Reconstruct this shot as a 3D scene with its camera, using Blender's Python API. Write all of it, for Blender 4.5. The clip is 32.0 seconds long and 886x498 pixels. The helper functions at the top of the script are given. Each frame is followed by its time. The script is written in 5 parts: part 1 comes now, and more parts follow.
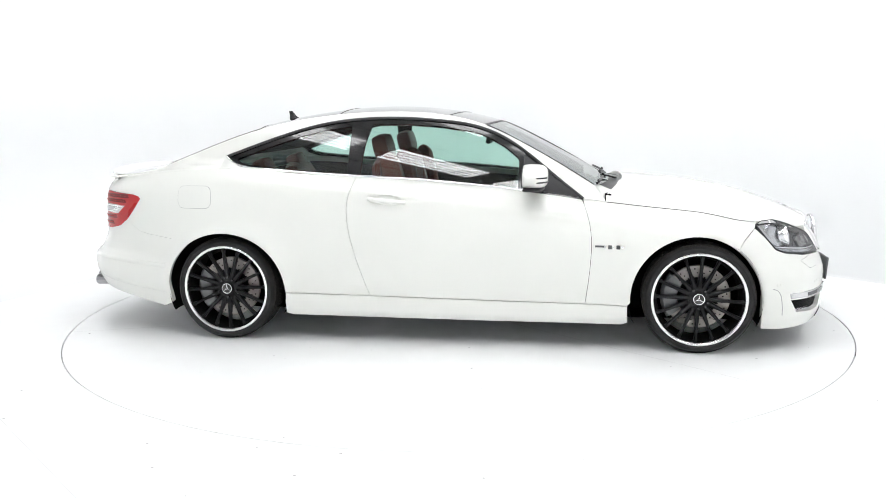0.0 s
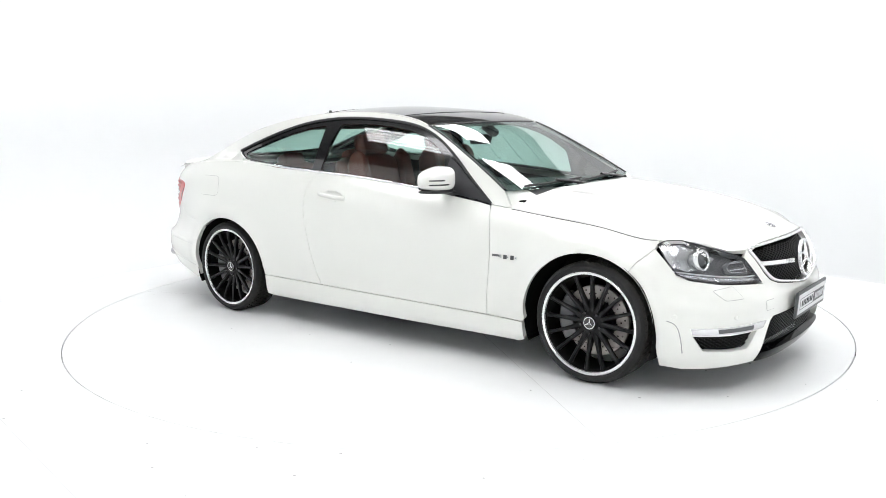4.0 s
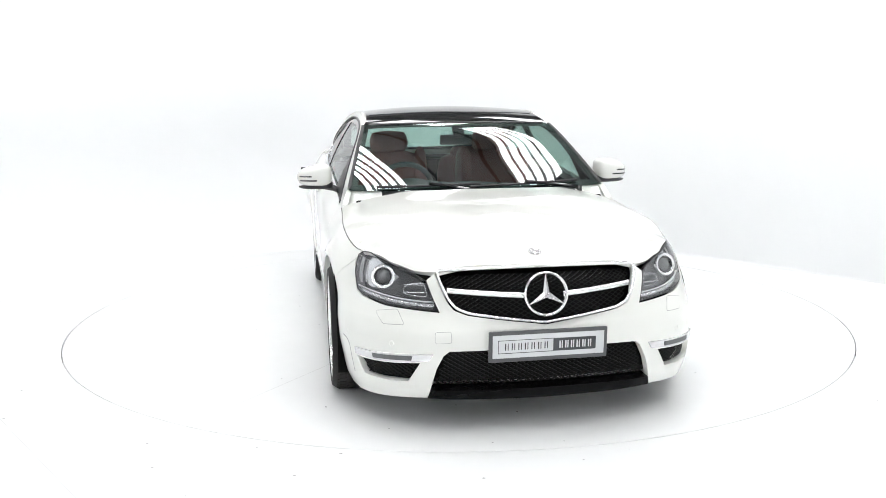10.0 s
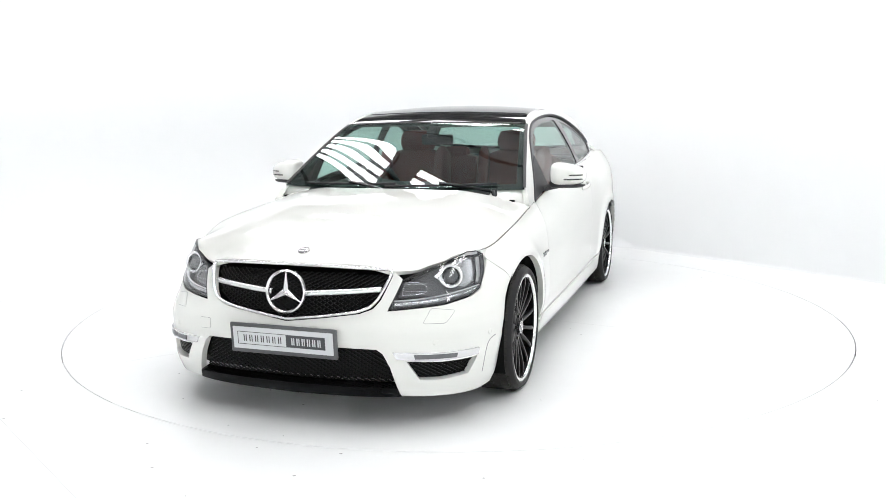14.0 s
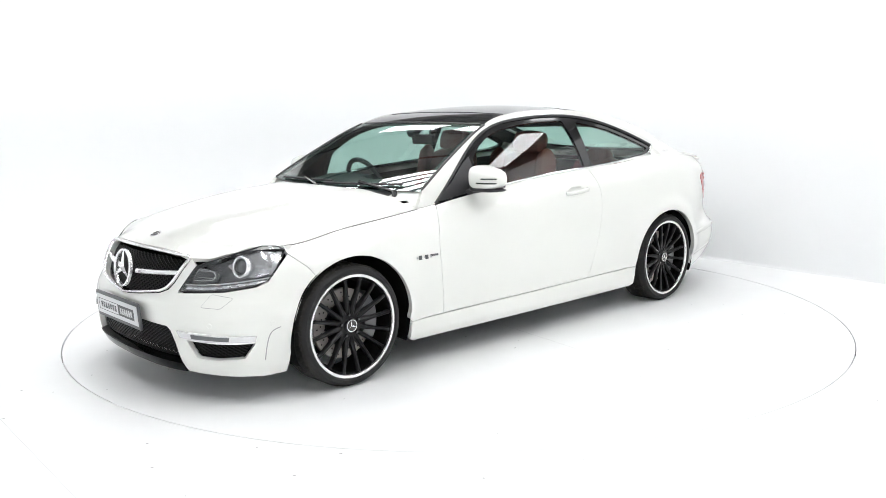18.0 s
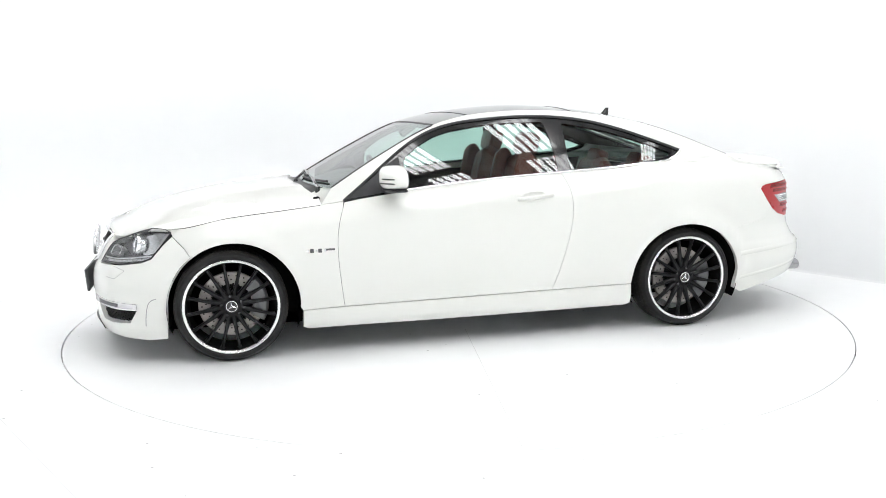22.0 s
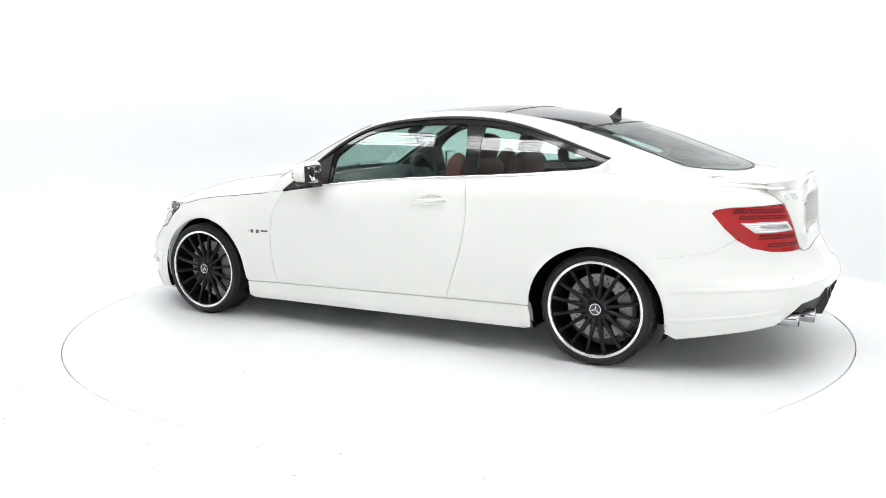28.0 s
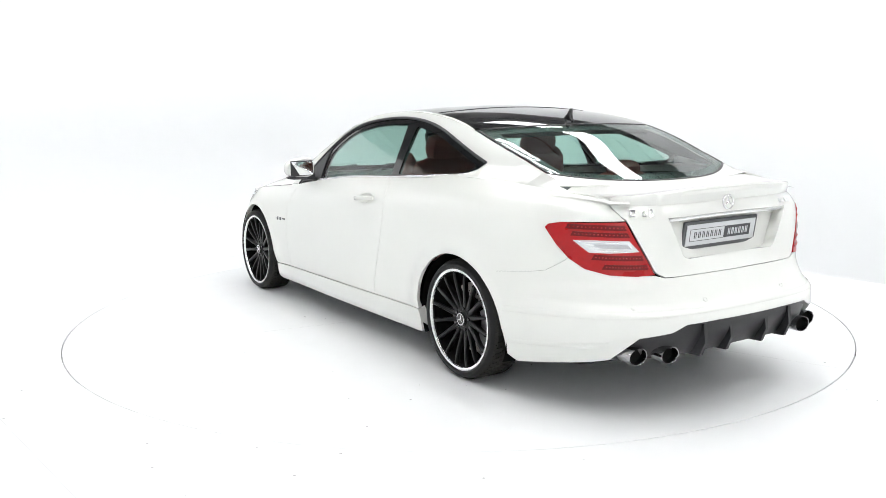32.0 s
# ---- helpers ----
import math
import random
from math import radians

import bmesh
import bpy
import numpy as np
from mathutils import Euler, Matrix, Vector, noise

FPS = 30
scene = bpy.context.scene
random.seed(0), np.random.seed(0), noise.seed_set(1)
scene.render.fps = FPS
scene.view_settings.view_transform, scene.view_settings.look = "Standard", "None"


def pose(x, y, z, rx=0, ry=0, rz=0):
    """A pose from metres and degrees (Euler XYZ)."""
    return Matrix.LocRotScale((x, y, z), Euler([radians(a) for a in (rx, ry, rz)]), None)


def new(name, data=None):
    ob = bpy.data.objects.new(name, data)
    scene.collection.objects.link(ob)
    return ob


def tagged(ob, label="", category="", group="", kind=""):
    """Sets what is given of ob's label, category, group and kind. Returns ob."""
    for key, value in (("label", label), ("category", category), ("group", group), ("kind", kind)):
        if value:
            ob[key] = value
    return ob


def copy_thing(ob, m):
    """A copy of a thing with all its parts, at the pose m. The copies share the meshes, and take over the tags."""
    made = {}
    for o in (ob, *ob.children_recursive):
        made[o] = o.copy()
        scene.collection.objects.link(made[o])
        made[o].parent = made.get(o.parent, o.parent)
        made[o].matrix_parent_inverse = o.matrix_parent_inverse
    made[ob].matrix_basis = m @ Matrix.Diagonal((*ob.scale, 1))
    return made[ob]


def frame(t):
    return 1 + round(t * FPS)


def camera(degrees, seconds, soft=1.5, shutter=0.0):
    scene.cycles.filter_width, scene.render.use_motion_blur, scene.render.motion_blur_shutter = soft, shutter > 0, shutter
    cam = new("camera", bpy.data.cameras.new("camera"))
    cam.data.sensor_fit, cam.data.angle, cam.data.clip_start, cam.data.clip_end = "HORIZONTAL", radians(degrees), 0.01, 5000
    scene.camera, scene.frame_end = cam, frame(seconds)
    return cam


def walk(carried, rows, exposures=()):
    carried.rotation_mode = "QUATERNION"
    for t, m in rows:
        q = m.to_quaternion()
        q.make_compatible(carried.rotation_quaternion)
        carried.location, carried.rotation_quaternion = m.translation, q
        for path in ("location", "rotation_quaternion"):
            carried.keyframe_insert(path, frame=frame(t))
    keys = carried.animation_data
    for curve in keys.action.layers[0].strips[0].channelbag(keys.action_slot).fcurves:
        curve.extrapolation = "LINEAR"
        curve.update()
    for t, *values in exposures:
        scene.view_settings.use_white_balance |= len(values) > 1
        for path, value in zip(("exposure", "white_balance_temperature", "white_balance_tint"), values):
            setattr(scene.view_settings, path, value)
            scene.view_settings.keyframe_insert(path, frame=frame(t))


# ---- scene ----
from mathutils import geometry

cam = camera(54.30, 32.0, soft=.75)
EYE = pose(0, -5.8207, 1.3803, 90 - 9.3206, 0, .8199) @ pose(0, 0, 0, 0, 0, -.616)
walk(cam, [(0, EYE), (32, EYE)], exposures=[(0, 0.22), (32, 0.22)])

# ---- light ----
world = bpy.data.worlds.new("world")
scene.world = world
world.use_nodes = True
world.node_tree.nodes["Background"].inputs["Color"].default_value = (.9, .95, 1, 1)
world.node_tree.nodes["Background"].inputs["Strength"].default_value = .05
TUBE_POWER, FILL_POWER = 8.0, 11.0


# ---- materials ----
def node_material(name):
    m = bpy.data.materials.new(name)
    m.use_nodes = True
    nt = m.node_tree
    return m, nt, nt.nodes["Principled BSDF"]


def plain(name, color, rough=.5, metal=0.0, coat=0.0, vary=.06, scale=30, bump=0.0, spec=.5, bump_scale=200):
    """A surface with a little unevenness of tone, gloss and relief at two sizes."""
    m, nt, b = node_material(name)
    n1, n2 = nt.nodes.new("ShaderNodeTexNoise"), nt.nodes.new("ShaderNodeTexNoise")
    tc = nt.nodes.new("ShaderNodeTexCoord")
    n1.inputs["Scale"].default_value, n2.inputs["Scale"].default_value = scale, scale / 9
    n1.inputs["Detail"].default_value = 4
    for n in (n1, n2):
        nt.links.new(tc.outputs["Object"], n.inputs["Vector"])
    mix = nt.nodes.new("ShaderNodeMix")
    mix.data_type = "FLOAT"
    nt.links.new(n1.outputs["Fac"], mix.inputs["A"])
    nt.links.new(n2.outputs["Fac"], mix.inputs["B"])
    mix.inputs["Factor"].default_value = .5
    ramp = nt.nodes.new("ShaderNodeValToRGB")
    ramp.color_ramp.elements[0].position, ramp.color_ramp.elements[1].position = .3, .7
    ramp.color_ramp.elements[0].color = (*[c * (1 - vary) for c in color], 1)
    ramp.color_ramp.elements[1].color = (*[min(1, c * (1 + vary)) for c in color], 1)
    nt.links.new(mix.outputs["Result"], ramp.inputs["Fac"])
    nt.links.new(ramp.outputs["Color"], b.inputs["Base Color"])
    rr = nt.nodes.new("ShaderNodeMapRange")
    rr.inputs["To Min"].default_value, rr.inputs["To Max"].default_value = rough * .85, min(1, rough * 1.15)
    nt.links.new(n2.outputs["Fac"], rr.inputs["Value"])
    nt.links.new(rr.outputs["Result"], b.inputs["Roughness"])
    b.inputs["Metallic"].default_value, b.inputs["Coat Weight"].default_value = metal, coat
    b.inputs["Coat Roughness"].default_value = .03
    b.inputs["Specular IOR Level"].default_value = spec
    if bump:
        n3, bp = nt.nodes.new("ShaderNodeTexNoise"), nt.nodes.new("ShaderNodeBump")
        n3.inputs["Scale"].default_value = bump_scale
        nt.links.new(tc.outputs["Object"], n3.inputs["Vector"])
        nt.links.new(n3.outputs["Fac"], bp.inputs["Height"])
        bp.inputs["Strength"].default_value, bp.inputs["Distance"].default_value = bump, .002
        nt.links.new(bp.outputs["Normal"], b.inputs["Normal"])
    return m


def pane_material(name, tint, base=.07, rough=0.0):
    """Thin glass: tinted see-through with a gloss that grows towards grazing angles."""
    m, nt, b = node_material(name)
    nt.nodes.remove(b)
    t, g, f, x = (nt.nodes.new("ShaderNode" + k) for k in ("BsdfTransparent", "BsdfGlossy", "LayerWeight", "MixShader"))
    p, q = nt.nodes.new("ShaderNodeMath"), nt.nodes.new("ShaderNodeMath")
    t.inputs["Color"].default_value = (*tint, 1)
    g.inputs["Roughness"].default_value = rough
    f.inputs["Blend"].default_value = .5
    p.operation, q.operation = "POWER", "MULTIPLY_ADD"
    p.inputs[1].default_value = 5
    q.inputs[1].default_value, q.inputs[2].default_value = 1 - base, base
    nt.links.new(f.outputs["Facing"], p.inputs[0])
    nt.links.new(p.outputs[0], q.inputs[0])
    nt.links.new(q.outputs[0], x.inputs["Fac"])
    nt.links.new(t.outputs["BSDF"], x.inputs[1])
    nt.links.new(g.outputs["BSDF"], x.inputs[2])
    nt.links.new(x.outputs["Shader"], nt.nodes["Material Output"].inputs["Surface"])
    return m


def glow(name, color, power):
    m, nt, b = node_material(name)
    b.inputs["Base Color"].default_value = (*color, 1)
    b.inputs["Emission Color"].default_value = (*color, 1)
    b.inputs["Emission Strength"].default_value = power
    return m


WHITE_PAINT = plain("white_car_paint", (.735, .742, .705), .3, 0, .9, .008, 12)
FLOOR_PAINT = plain("white_floor_paint", (.82, .83, .83), .42, 0, 0, .02, 6, .02, .5)
WALL_PAINT = plain("white_wall_paint", (.755, .765, .770), .75, 0, 0, .01, 3)
BLACK_GLOSS = plain("black_gloss_plastic", (.008, .008, .009), .12, 0, .6, .2, 20)
ROOF_GLASS = plain("black_roof_glass", (.004, .004, .005), .03, 0, 0, .1, 10)
BLACK_TRIM = plain("black_trim_plastic", (.018, .018, .02), .45, 0, 0, .2, 40, .1)
BLACK_CLOTH = plain("dark_underbody", (.006, .006, .006), .9, 0, 0, .3, 20, spec=.06)
RUBBER = plain("tyre_rubber", (.014, .014, .014), .62, 0, 0, .15, 60, .25, spec=.3)
RIM_BLACK = plain("black_wheel_lacquer", (.004, .004, .0045), .32, 0, .15, .2, 30, spec=.16)
# tyre rubber in a lighter tone: lit blocks against shaded grooves, put into the colour
LIT_TREAD = plain("lit_tread_rubber", (.026, .025, .023), .75, 0, 0, .2, 80, .3, spec=.2)
RIM_SILVER = plain("polished_rim_lip", (.86, .86, .86), .22, .85, 0, .03, 40)
CHROME = plain("chrome", (.82, .83, .84), .07, 1, 0, .03, 30)
DARK_CHROME = plain("dark_chrome", (.40, .40, .41), .14, 1, 0, .05, 40)
STEEL = plain("brake_disc_steel", (.34, .32, .30), .35, .6, 0, .12, 90, .1)
CALIPER = plain("grey_caliper_paint", (.16, .165, .17), .35, .2, .3, .06, 40)
LEATHER = plain("red_brown_leather", (.155, .022, .014), .45, 0, .1, .15, 25, .3)
DASH = plain("dark_dashboard", (.02, .021, .022), .6, 0, 0, .15, 40, .3)
GREY_PLASTIC = plain("grey_plastic", (.08, .083, .087), .45, 0, 0, .08, 50)
PLATE_WHITE = plain("plate_white", (.60, .615, .625), .35, 0, .3, .02, 30)
PLATE_DARK = plain("plate_dark", (.035, .038, .042), .35, 0, .3, .05, 30)
LAMP_GREY = plain("lamp_housing_grey", (.125, .128, .134), .25, .35, 0, .1, 60)
LAMP_RED = plain("tail_lamp_red", (.37, .003, .006), .28, 0, .45, .12, 60, spec=.2)
LAMP_DEEP = plain("tail_lamp_deep_red", (.13, .002, .004), .3, 0, .4, .10, 60, spec=.12)
LAMP_CLEAR = plain("clear_lamp_reflector", (.72, .72, .73), .15, .5, .3, .06, 120)
BLACK_SATIN = plain("satin_black_plastic", (.006, .006, .007), .22, 0, 0, .2, 30, spec=.3)
GLASS = pane_material("window_glass", (.69, .875, .815), .095)
WINDSCREEN = pane_material("windscreen_glass", (.64, .82, .77), .15)
LENS = pane_material("lamp_lens", (.95, .96, .97), .085)
REAR_GLASS = pane_material("rear_window_glass", (.66, .85, .79))
MESH_BLACK = plain("black_mesh_plastic", (.006, .006, .006), .45, 0, 0, .2, 60, spec=.16)
SPLITTER = plain("black_splitter_lacquer", (.003, .003, .0035), .06, 0, 0, .2, 40, spec=.08)
SATIN_CHROME = plain("satin_chrome", (.86, .86, .87), .24, .8, 0, .04, 40)
PROJECTOR = plain("projector_glass", (.10, .105, .11), .06, 0, .8, .15, 25)
CEILING_SHEET = plain("grey_roof_sheet", (.52, .515, .51), .7, 0, 0, .2, 3)
TUBE = glow("lamp_tube", (.99, .99, 1.0), TUBE_POWER)
# glow of the added fill banks behind the camera
FILL_TUBE = glow("fill_lamp_tube", (.99, .99, 1.0), FILL_POWER)
GROOVE = plain("floor_groove", (.12, .12, .12), .8)
SEAM_GREY = plain("grey_seam", (.34, .34, .34), .8)


# ---- helpers for meshes ----
def link(name, verts, faces, mat, parent=None, label="", smooth=True):
    me = bpy.data.meshes.new(name)
    me.from_pydata([tuple(map(float, v)) for v in verts], [], [tuple(map(int, f)) for f in faces])
    me.materials.append(mat)
    me.polygons.foreach_set("use_smooth", [smooth] * len(me.polygons))
    ob = new(name, me)
    ob.parent = parent
    return tagged(ob, label)


def part(name, bm, mat, parent=None, label="", smooth=None):
    """Links a bmesh as one mesh object under a thing or a part."""
    me = bpy.data.meshes.new(name)
    bmesh.ops.recalc_face_normals(bm, faces=bm.faces)
    bm.to_mesh(me)
    bm.free()
    me.materials.append(mat)
    if smooth is None:
        me.polygons.foreach_set("use_smooth", [True] * len(me.polygons))
        me.set_sharp_from_angle(angle=radians(35))
    elif smooth:
        me.polygons.foreach_set("use_smooth", [True] * len(me.polygons))
    ob = new(name, me)
    ob.parent = parent
    return tagged(ob, label)


def box(bm, m, sx, sy, sz, bevel=.004, seg=2):
    r = bmesh.ops.create_cube(bm, size=1, matrix=m @ Matrix.Diagonal((sx, sy, sz, 1)))
    if bevel:
        es = list({e for v in r["verts"] for e in v.link_edges})
        bmesh.ops.bevel(bm, geom=es, offset=min(bevel, .45 * min(sx, sy, sz)), segments=seg, affect="EDGES", profile=.6)


def lathe(bm, prof, m, seg=64, closed=False):
    """Turns (radius, height) points round m's z axis."""
    rings = [[bm.verts.new(m @ Vector((r * math.cos(a), r * math.sin(a), h))) for a in [2 * math.pi * i / seg for i in range(seg)]] for r, h in prof]
    pairs = list(zip(rings, rings[1:])) + ([(rings[-1], rings[0])] if closed else [])
    for a, b in pairs:
        for i in range(seg):
            j = (i + 1) % seg
            bm.faces.new((a[i], a[j], b[j], b[i]))


def tube(bm, pts, r, seg=8, closed=False, flat=1.0):
    """A round bar along the points."""
    pts = [Vector(p) for p in pts]
    n, rings = len(pts), []
    for i, p in enumerate(pts):
        a, b = pts[(i - 1) % n if closed else max(i - 1, 0)], pts[(i + 1) % n if closed else min(i + 1, n - 1)]
        d = (b - a).normalized()
        up = Vector((0, 0, 1)) if abs(d.z) < .9 else Vector((0, 1, 0))
        s = d.cross(up).normalized()
        q = s.cross(d)
        rings.append([bm.verts.new(p + s * r * math.cos(2 * math.pi * k / seg) + q * r * flat * math.sin(2 * math.pi * k / seg)) for k in range(seg)])
    for a, b in (list(zip(rings, rings[1:])) + ([(rings[-1], rings[0])] if closed else [])):
        for k in range(seg):
            bm.faces.new((a[k], a[(k + 1) % seg], b[(k + 1) % seg], b[k]))
    if not closed:
        bm.faces.new(rings[0][::-1])
        bm.faces.new(rings[-1])


def inside(poly, p):
    poly, r = np.asarray(poly), np.zeros(len(p), bool)
    x0, y0 = poly[-1]
    for x1, y1 in poly:
        c = ((y1 > p[:, 1]) != (y0 > p[:, 1]))
        with np.errstate(divide="ignore", invalid="ignore"):
            r ^= c & (p[:, 0] < (x0 - x1) * (p[:, 1] - y1) / (y0 - y1) + x1)
        x0, y0 = x1, y1
    return r


def dense(poly, step):
    out, n = [], len(poly)
    for i in range(n):
        a, b = np.array(poly[i]), np.array(poly[(i + 1) % n])
        k = max(1, int(math.ceil(max(abs(b - a) / step))))
        out += [a + (b - a) * j / k for j in range(k)]
    return np.array(out)


def shrink(poly, g):
    poly = np.asarray(poly, float)
    area = np.sum(poly[:, 0] * np.roll(poly[:, 1], -1) - np.roll(poly[:, 0], -1) * poly[:, 1])
    a, b = poly - np.roll(poly, 1, 0), np.roll(poly, -1, 0) - poly
    na, nb = (np.stack([-v[:, 1], v[:, 0]], 1) / (np.linalg.norm(v, axis=1)[:, None] + 1e-12) for v in (a, b))
    n = na + nb
    n /= np.maximum(np.linalg.norm(n, axis=1)[:, None], .6)
    return poly + n * g * np.sign(area)


def rounded(poly, r, k=4):
    """Rounds the corners of an outline."""
    out, n = [], len(poly)
    for i in range(n):
        a, p, b = np.array(poly[i - 1], float), np.array(poly[i], float), np.array(poly[(i + 1) % n], float)
        da, db = min(r, .45 * np.linalg.norm(a - p)), min(r, .45 * np.linalg.norm(b - p))
        s, e = p + (a - p) / np.linalg.norm(a - p) * da, p + (b - p) / np.linalg.norm(b - p) * db
        out += [(1 - t) ** 2 * s + 2 * t * (1 - t) * p + t * t * e for t in np.linspace(0, 1, k)]
    return [tuple(q) for q in out]


def normals(chart, p):
    e = 2e-4
    ax, ay = np.array([e, 0]), np.array([0, e])
    n = np.cross(chart(p + ax) - chart(p - ax), chart(p + ay) - chart(p - ay))
    n /= np.maximum(np.linalg.norm(n, axis=1)[:, None], 1e-12)
    q = chart(p)
    ref = np.stack([np.clip(q[:, 0], -1.6, 1.6), 0 * q[:, 0], np.full(len(q), .55)], 1)
    return n * np.sign(np.sum(n * (q - ref), 1))[:, None]


def panel(name, outline, chart, mat, parent, step=.05, depth=.012, holes=(), flip=False, gap=.0013, label="", lift=0.0):
    """A sheet cut to an outline in a chart of the body, with turned-in edges."""
    st = np.array(step if isinstance(step, tuple) else (step, step))
    loops = [dense(shrink(outline, gap) if gap else outline, st * .6)] + [dense(shrink(h, -gap) if gap else h, st * .6) for h in holes]
    lo, hi = loops[0].min(0), loops[0].max(0)
    gx, gy = np.meshgrid(np.arange(lo[0] + st[0] / 2, hi[0], st[0]), np.arange(lo[1] + st[1] / 2, hi[1], st[1]))
    grid = np.stack([gx.ravel(), gy.ravel()], 1)
    keep = inside(loops[0], grid)
    for h in loops[1:]:
        keep &= ~inside(h, grid)
    for l in loops:
        near = np.min(np.abs((grid[:, None] - l[None]) / st).max(2), axis=1)
        keep &= near > .42
    pts, edges = [], []
    for l in loops:
        k = len(pts)
        pts += list(l)
        edges += [(k + i, k + (i + 1) % len(l)) for i in range(len(l))]
    pts += list(grid[keep])
    v, _, f, *_ = geometry.delaunay_2d_cdt([Vector(p) for p in pts], edges, [], 0, 1e-7)
    v = np.array([tuple(p) for p in v])
    c = np.array([v[list(t)].mean(0) for t in f])
    ok = inside(loops[0], c)
    for h in loops[1:]:
        ok &= ~inside(h, c)
    f = [t for t, o in zip(f, ok) if o]
    P, N = chart(v), normals(chart, v)
    P = P + N * lift
    tri = []
    for t in f:
        n = np.cross(P[t[1]] - P[t[0]], P[t[2]] - P[t[0]])
        tri.append(tuple(t) if n @ N[t[0]] > 0 else (t[0], t[2], t[1]))
    verts, norms = list(P), list(N)
    if depth:
        for li, l in enumerate(loops):
            q, n = chart(l), normals(chart, l)
            a, b = q + n * lift, q + n * (lift - depth)
            area = np.sum(l[:, 0] * np.roll(l[:, 1], -1) - np.roll(l[:, 0], -1) * l[:, 1])
            d = np.roll(l, -1, 0) - np.roll(l, 1, 0)
            out2 = np.stack([d[:, 1], -d[:, 0]], 1) * np.sign(area) * (1 if li == 0 else -1)
            out2 /= np.linalg.norm(out2, axis=1)[:, None] + 1e-12
            w = chart(l + out2 * 1e-3) - q
            w -= n * np.sum(w * n, 1)[:, None]
            w /= np.linalg.norm(w, axis=1)[:, None] + 1e-12
            k, m = len(verts), len(l)
            verts += list(a) + list(b)
            norms += list(w) + list(w)
            for i in range(m):
                j = (i + 1) % m
                tri.append((k + i, k + j, k + m + j, k + m + i))
    verts, norms = np.array(verts), np.array(norms)
    nquad = [t for t in tri if len(t) == 4]
    tri = [t for t in tri if len(t) == 3] + [t if np.cross(verts[t[1]] - verts[t[0]], verts[t[3]] - verts[t[0]]) @ norms[t[0]] > 0 else t[::-1] for t in nquad]
    out = []
    for s in ((1, -1) if flip else (1,)):
        k = np.array([1, s, 1])
        ob = link(name, verts * k, tri if s == 1 else [t[::-1] for t in tri], mat, parent, label)
        ob.data.normals_split_custom_set_from_vertices([tuple(map(float, v)) for v in norms * k])
        out.append(ob)
    return out


def strip(name, pts2, chart, mat, parent, width=.01, height=.006, flip=False, label="", closed=False, lift=0.0):
    """A raised moulding along a line on the body."""
    p = np.array(pts2, float)
    q, n = chart(p), normals(chart, p)
    q = q + n * lift
    d = np.roll(q, -1, 0) - np.roll(q, 1, 0)
    if not closed:
        d[0], d[-1] = q[1] - q[0], q[-1] - q[-2]
    d /= np.linalg.norm(d, axis=1)[:, None]
    w = np.cross(n, d)
    sec = [(-.5, -.3), (-.42, .75), (0, 1), (.42, .75), (.5, -.3)]
    verts = np.concatenate([q + w * a * width + n * b * height for a, b in sec])
    m = len(q)
    faces = []
    for k in range(len(sec) - 1):
        for i in range(m if closed else m - 1):
            j = (i + 1) % m
            faces.append((k * m + i, k * m + j, (k + 1) * m + j, (k + 1) * m + i))
    out = []
    for s in ((1, -1) if flip else (1,)):
        out.append(link(name, verts * np.array([1, s, 1]), faces if s == 1 else [t[::-1] for t in faces], mat, parent, label))
    return out


def curve2(pts, k=8):
    """A smooth line through 2D points."""
    p = np.array(pts, float)
    u = np.concatenate([[0], np.cumsum(np.linalg.norm(np.diff(p, axis=0), axis=1))])
    fx, fy = natural(u, p[:, 0]), natural(u, p[:, 1])
    t = np.linspace(0, u[-1], k * (len(p) - 1) + 1)
    return [(float(a), float(b)) for a, b in zip(fx(t), fy(t))]



# ---- car body surface ----
def spline(xs, ys):
    """Smooth monotone curve through a few knots; takes numbers or arrays."""
    xs, ys = np.array(xs, float), np.array(ys, float)
    if xs[0] > xs[-1]:
        xs, ys = xs[::-1], ys[::-1]
    h, d = np.diff(xs), np.diff(ys) / np.diff(xs)
    m = np.empty(len(xs))
    m[0], m[-1] = d[0], d[-1]
    for i in range(1, len(xs) - 1):
        m[i] = 0 if d[i - 1] * d[i] <= 0 else 2 * d[i - 1] * d[i] / (d[i - 1] + d[i])

    def f(x):
        x = np.clip(np.asarray(x, float), xs[0], xs[-1])
        k = np.clip(np.searchsorted(xs, x) - 1, 0, len(h) - 1)
        t = (x - xs[k]) / h[k]
        return ((1 + 2 * t) * (1 - t) ** 2 * ys[k] + t * (1 - t) ** 2 * h[k] * m[k]
                + t * t * (3 - 2 * t) * ys[k + 1] + t * t * (t - 1) * h[k] * m[k + 1])
    return f


# plan line of the widest belt of the car, from nose centre round to tail centre (x ahead, y to the car's left)
PLAN_X = [2.297, 2.290, 2.265, 2.203, 2.10, 1.955, 1.75, 1.50, 1.10, 0.50, 0.0, -0.5, -0.9, -1.27, -1.6, -1.85, -2.07, -2.24, -2.342, -2.385, -2.395]
PLAN_Y = [0.0, 0.2, 0.40, 0.58, 0.72, 0.808, 0.862, 0.892, 0.882, 0.885, 0.89, 0.892, 0.893, 0.903, 0.885, 0.842, 0.772, 0.64, 0.45, 0.22, 0.0]
PLAN_U = np.concatenate([[0], np.cumsum(np.hypot(np.diff(PLAN_X), np.diff(PLAN_Y)))])
UMAX = float(PLAN_U[-1])


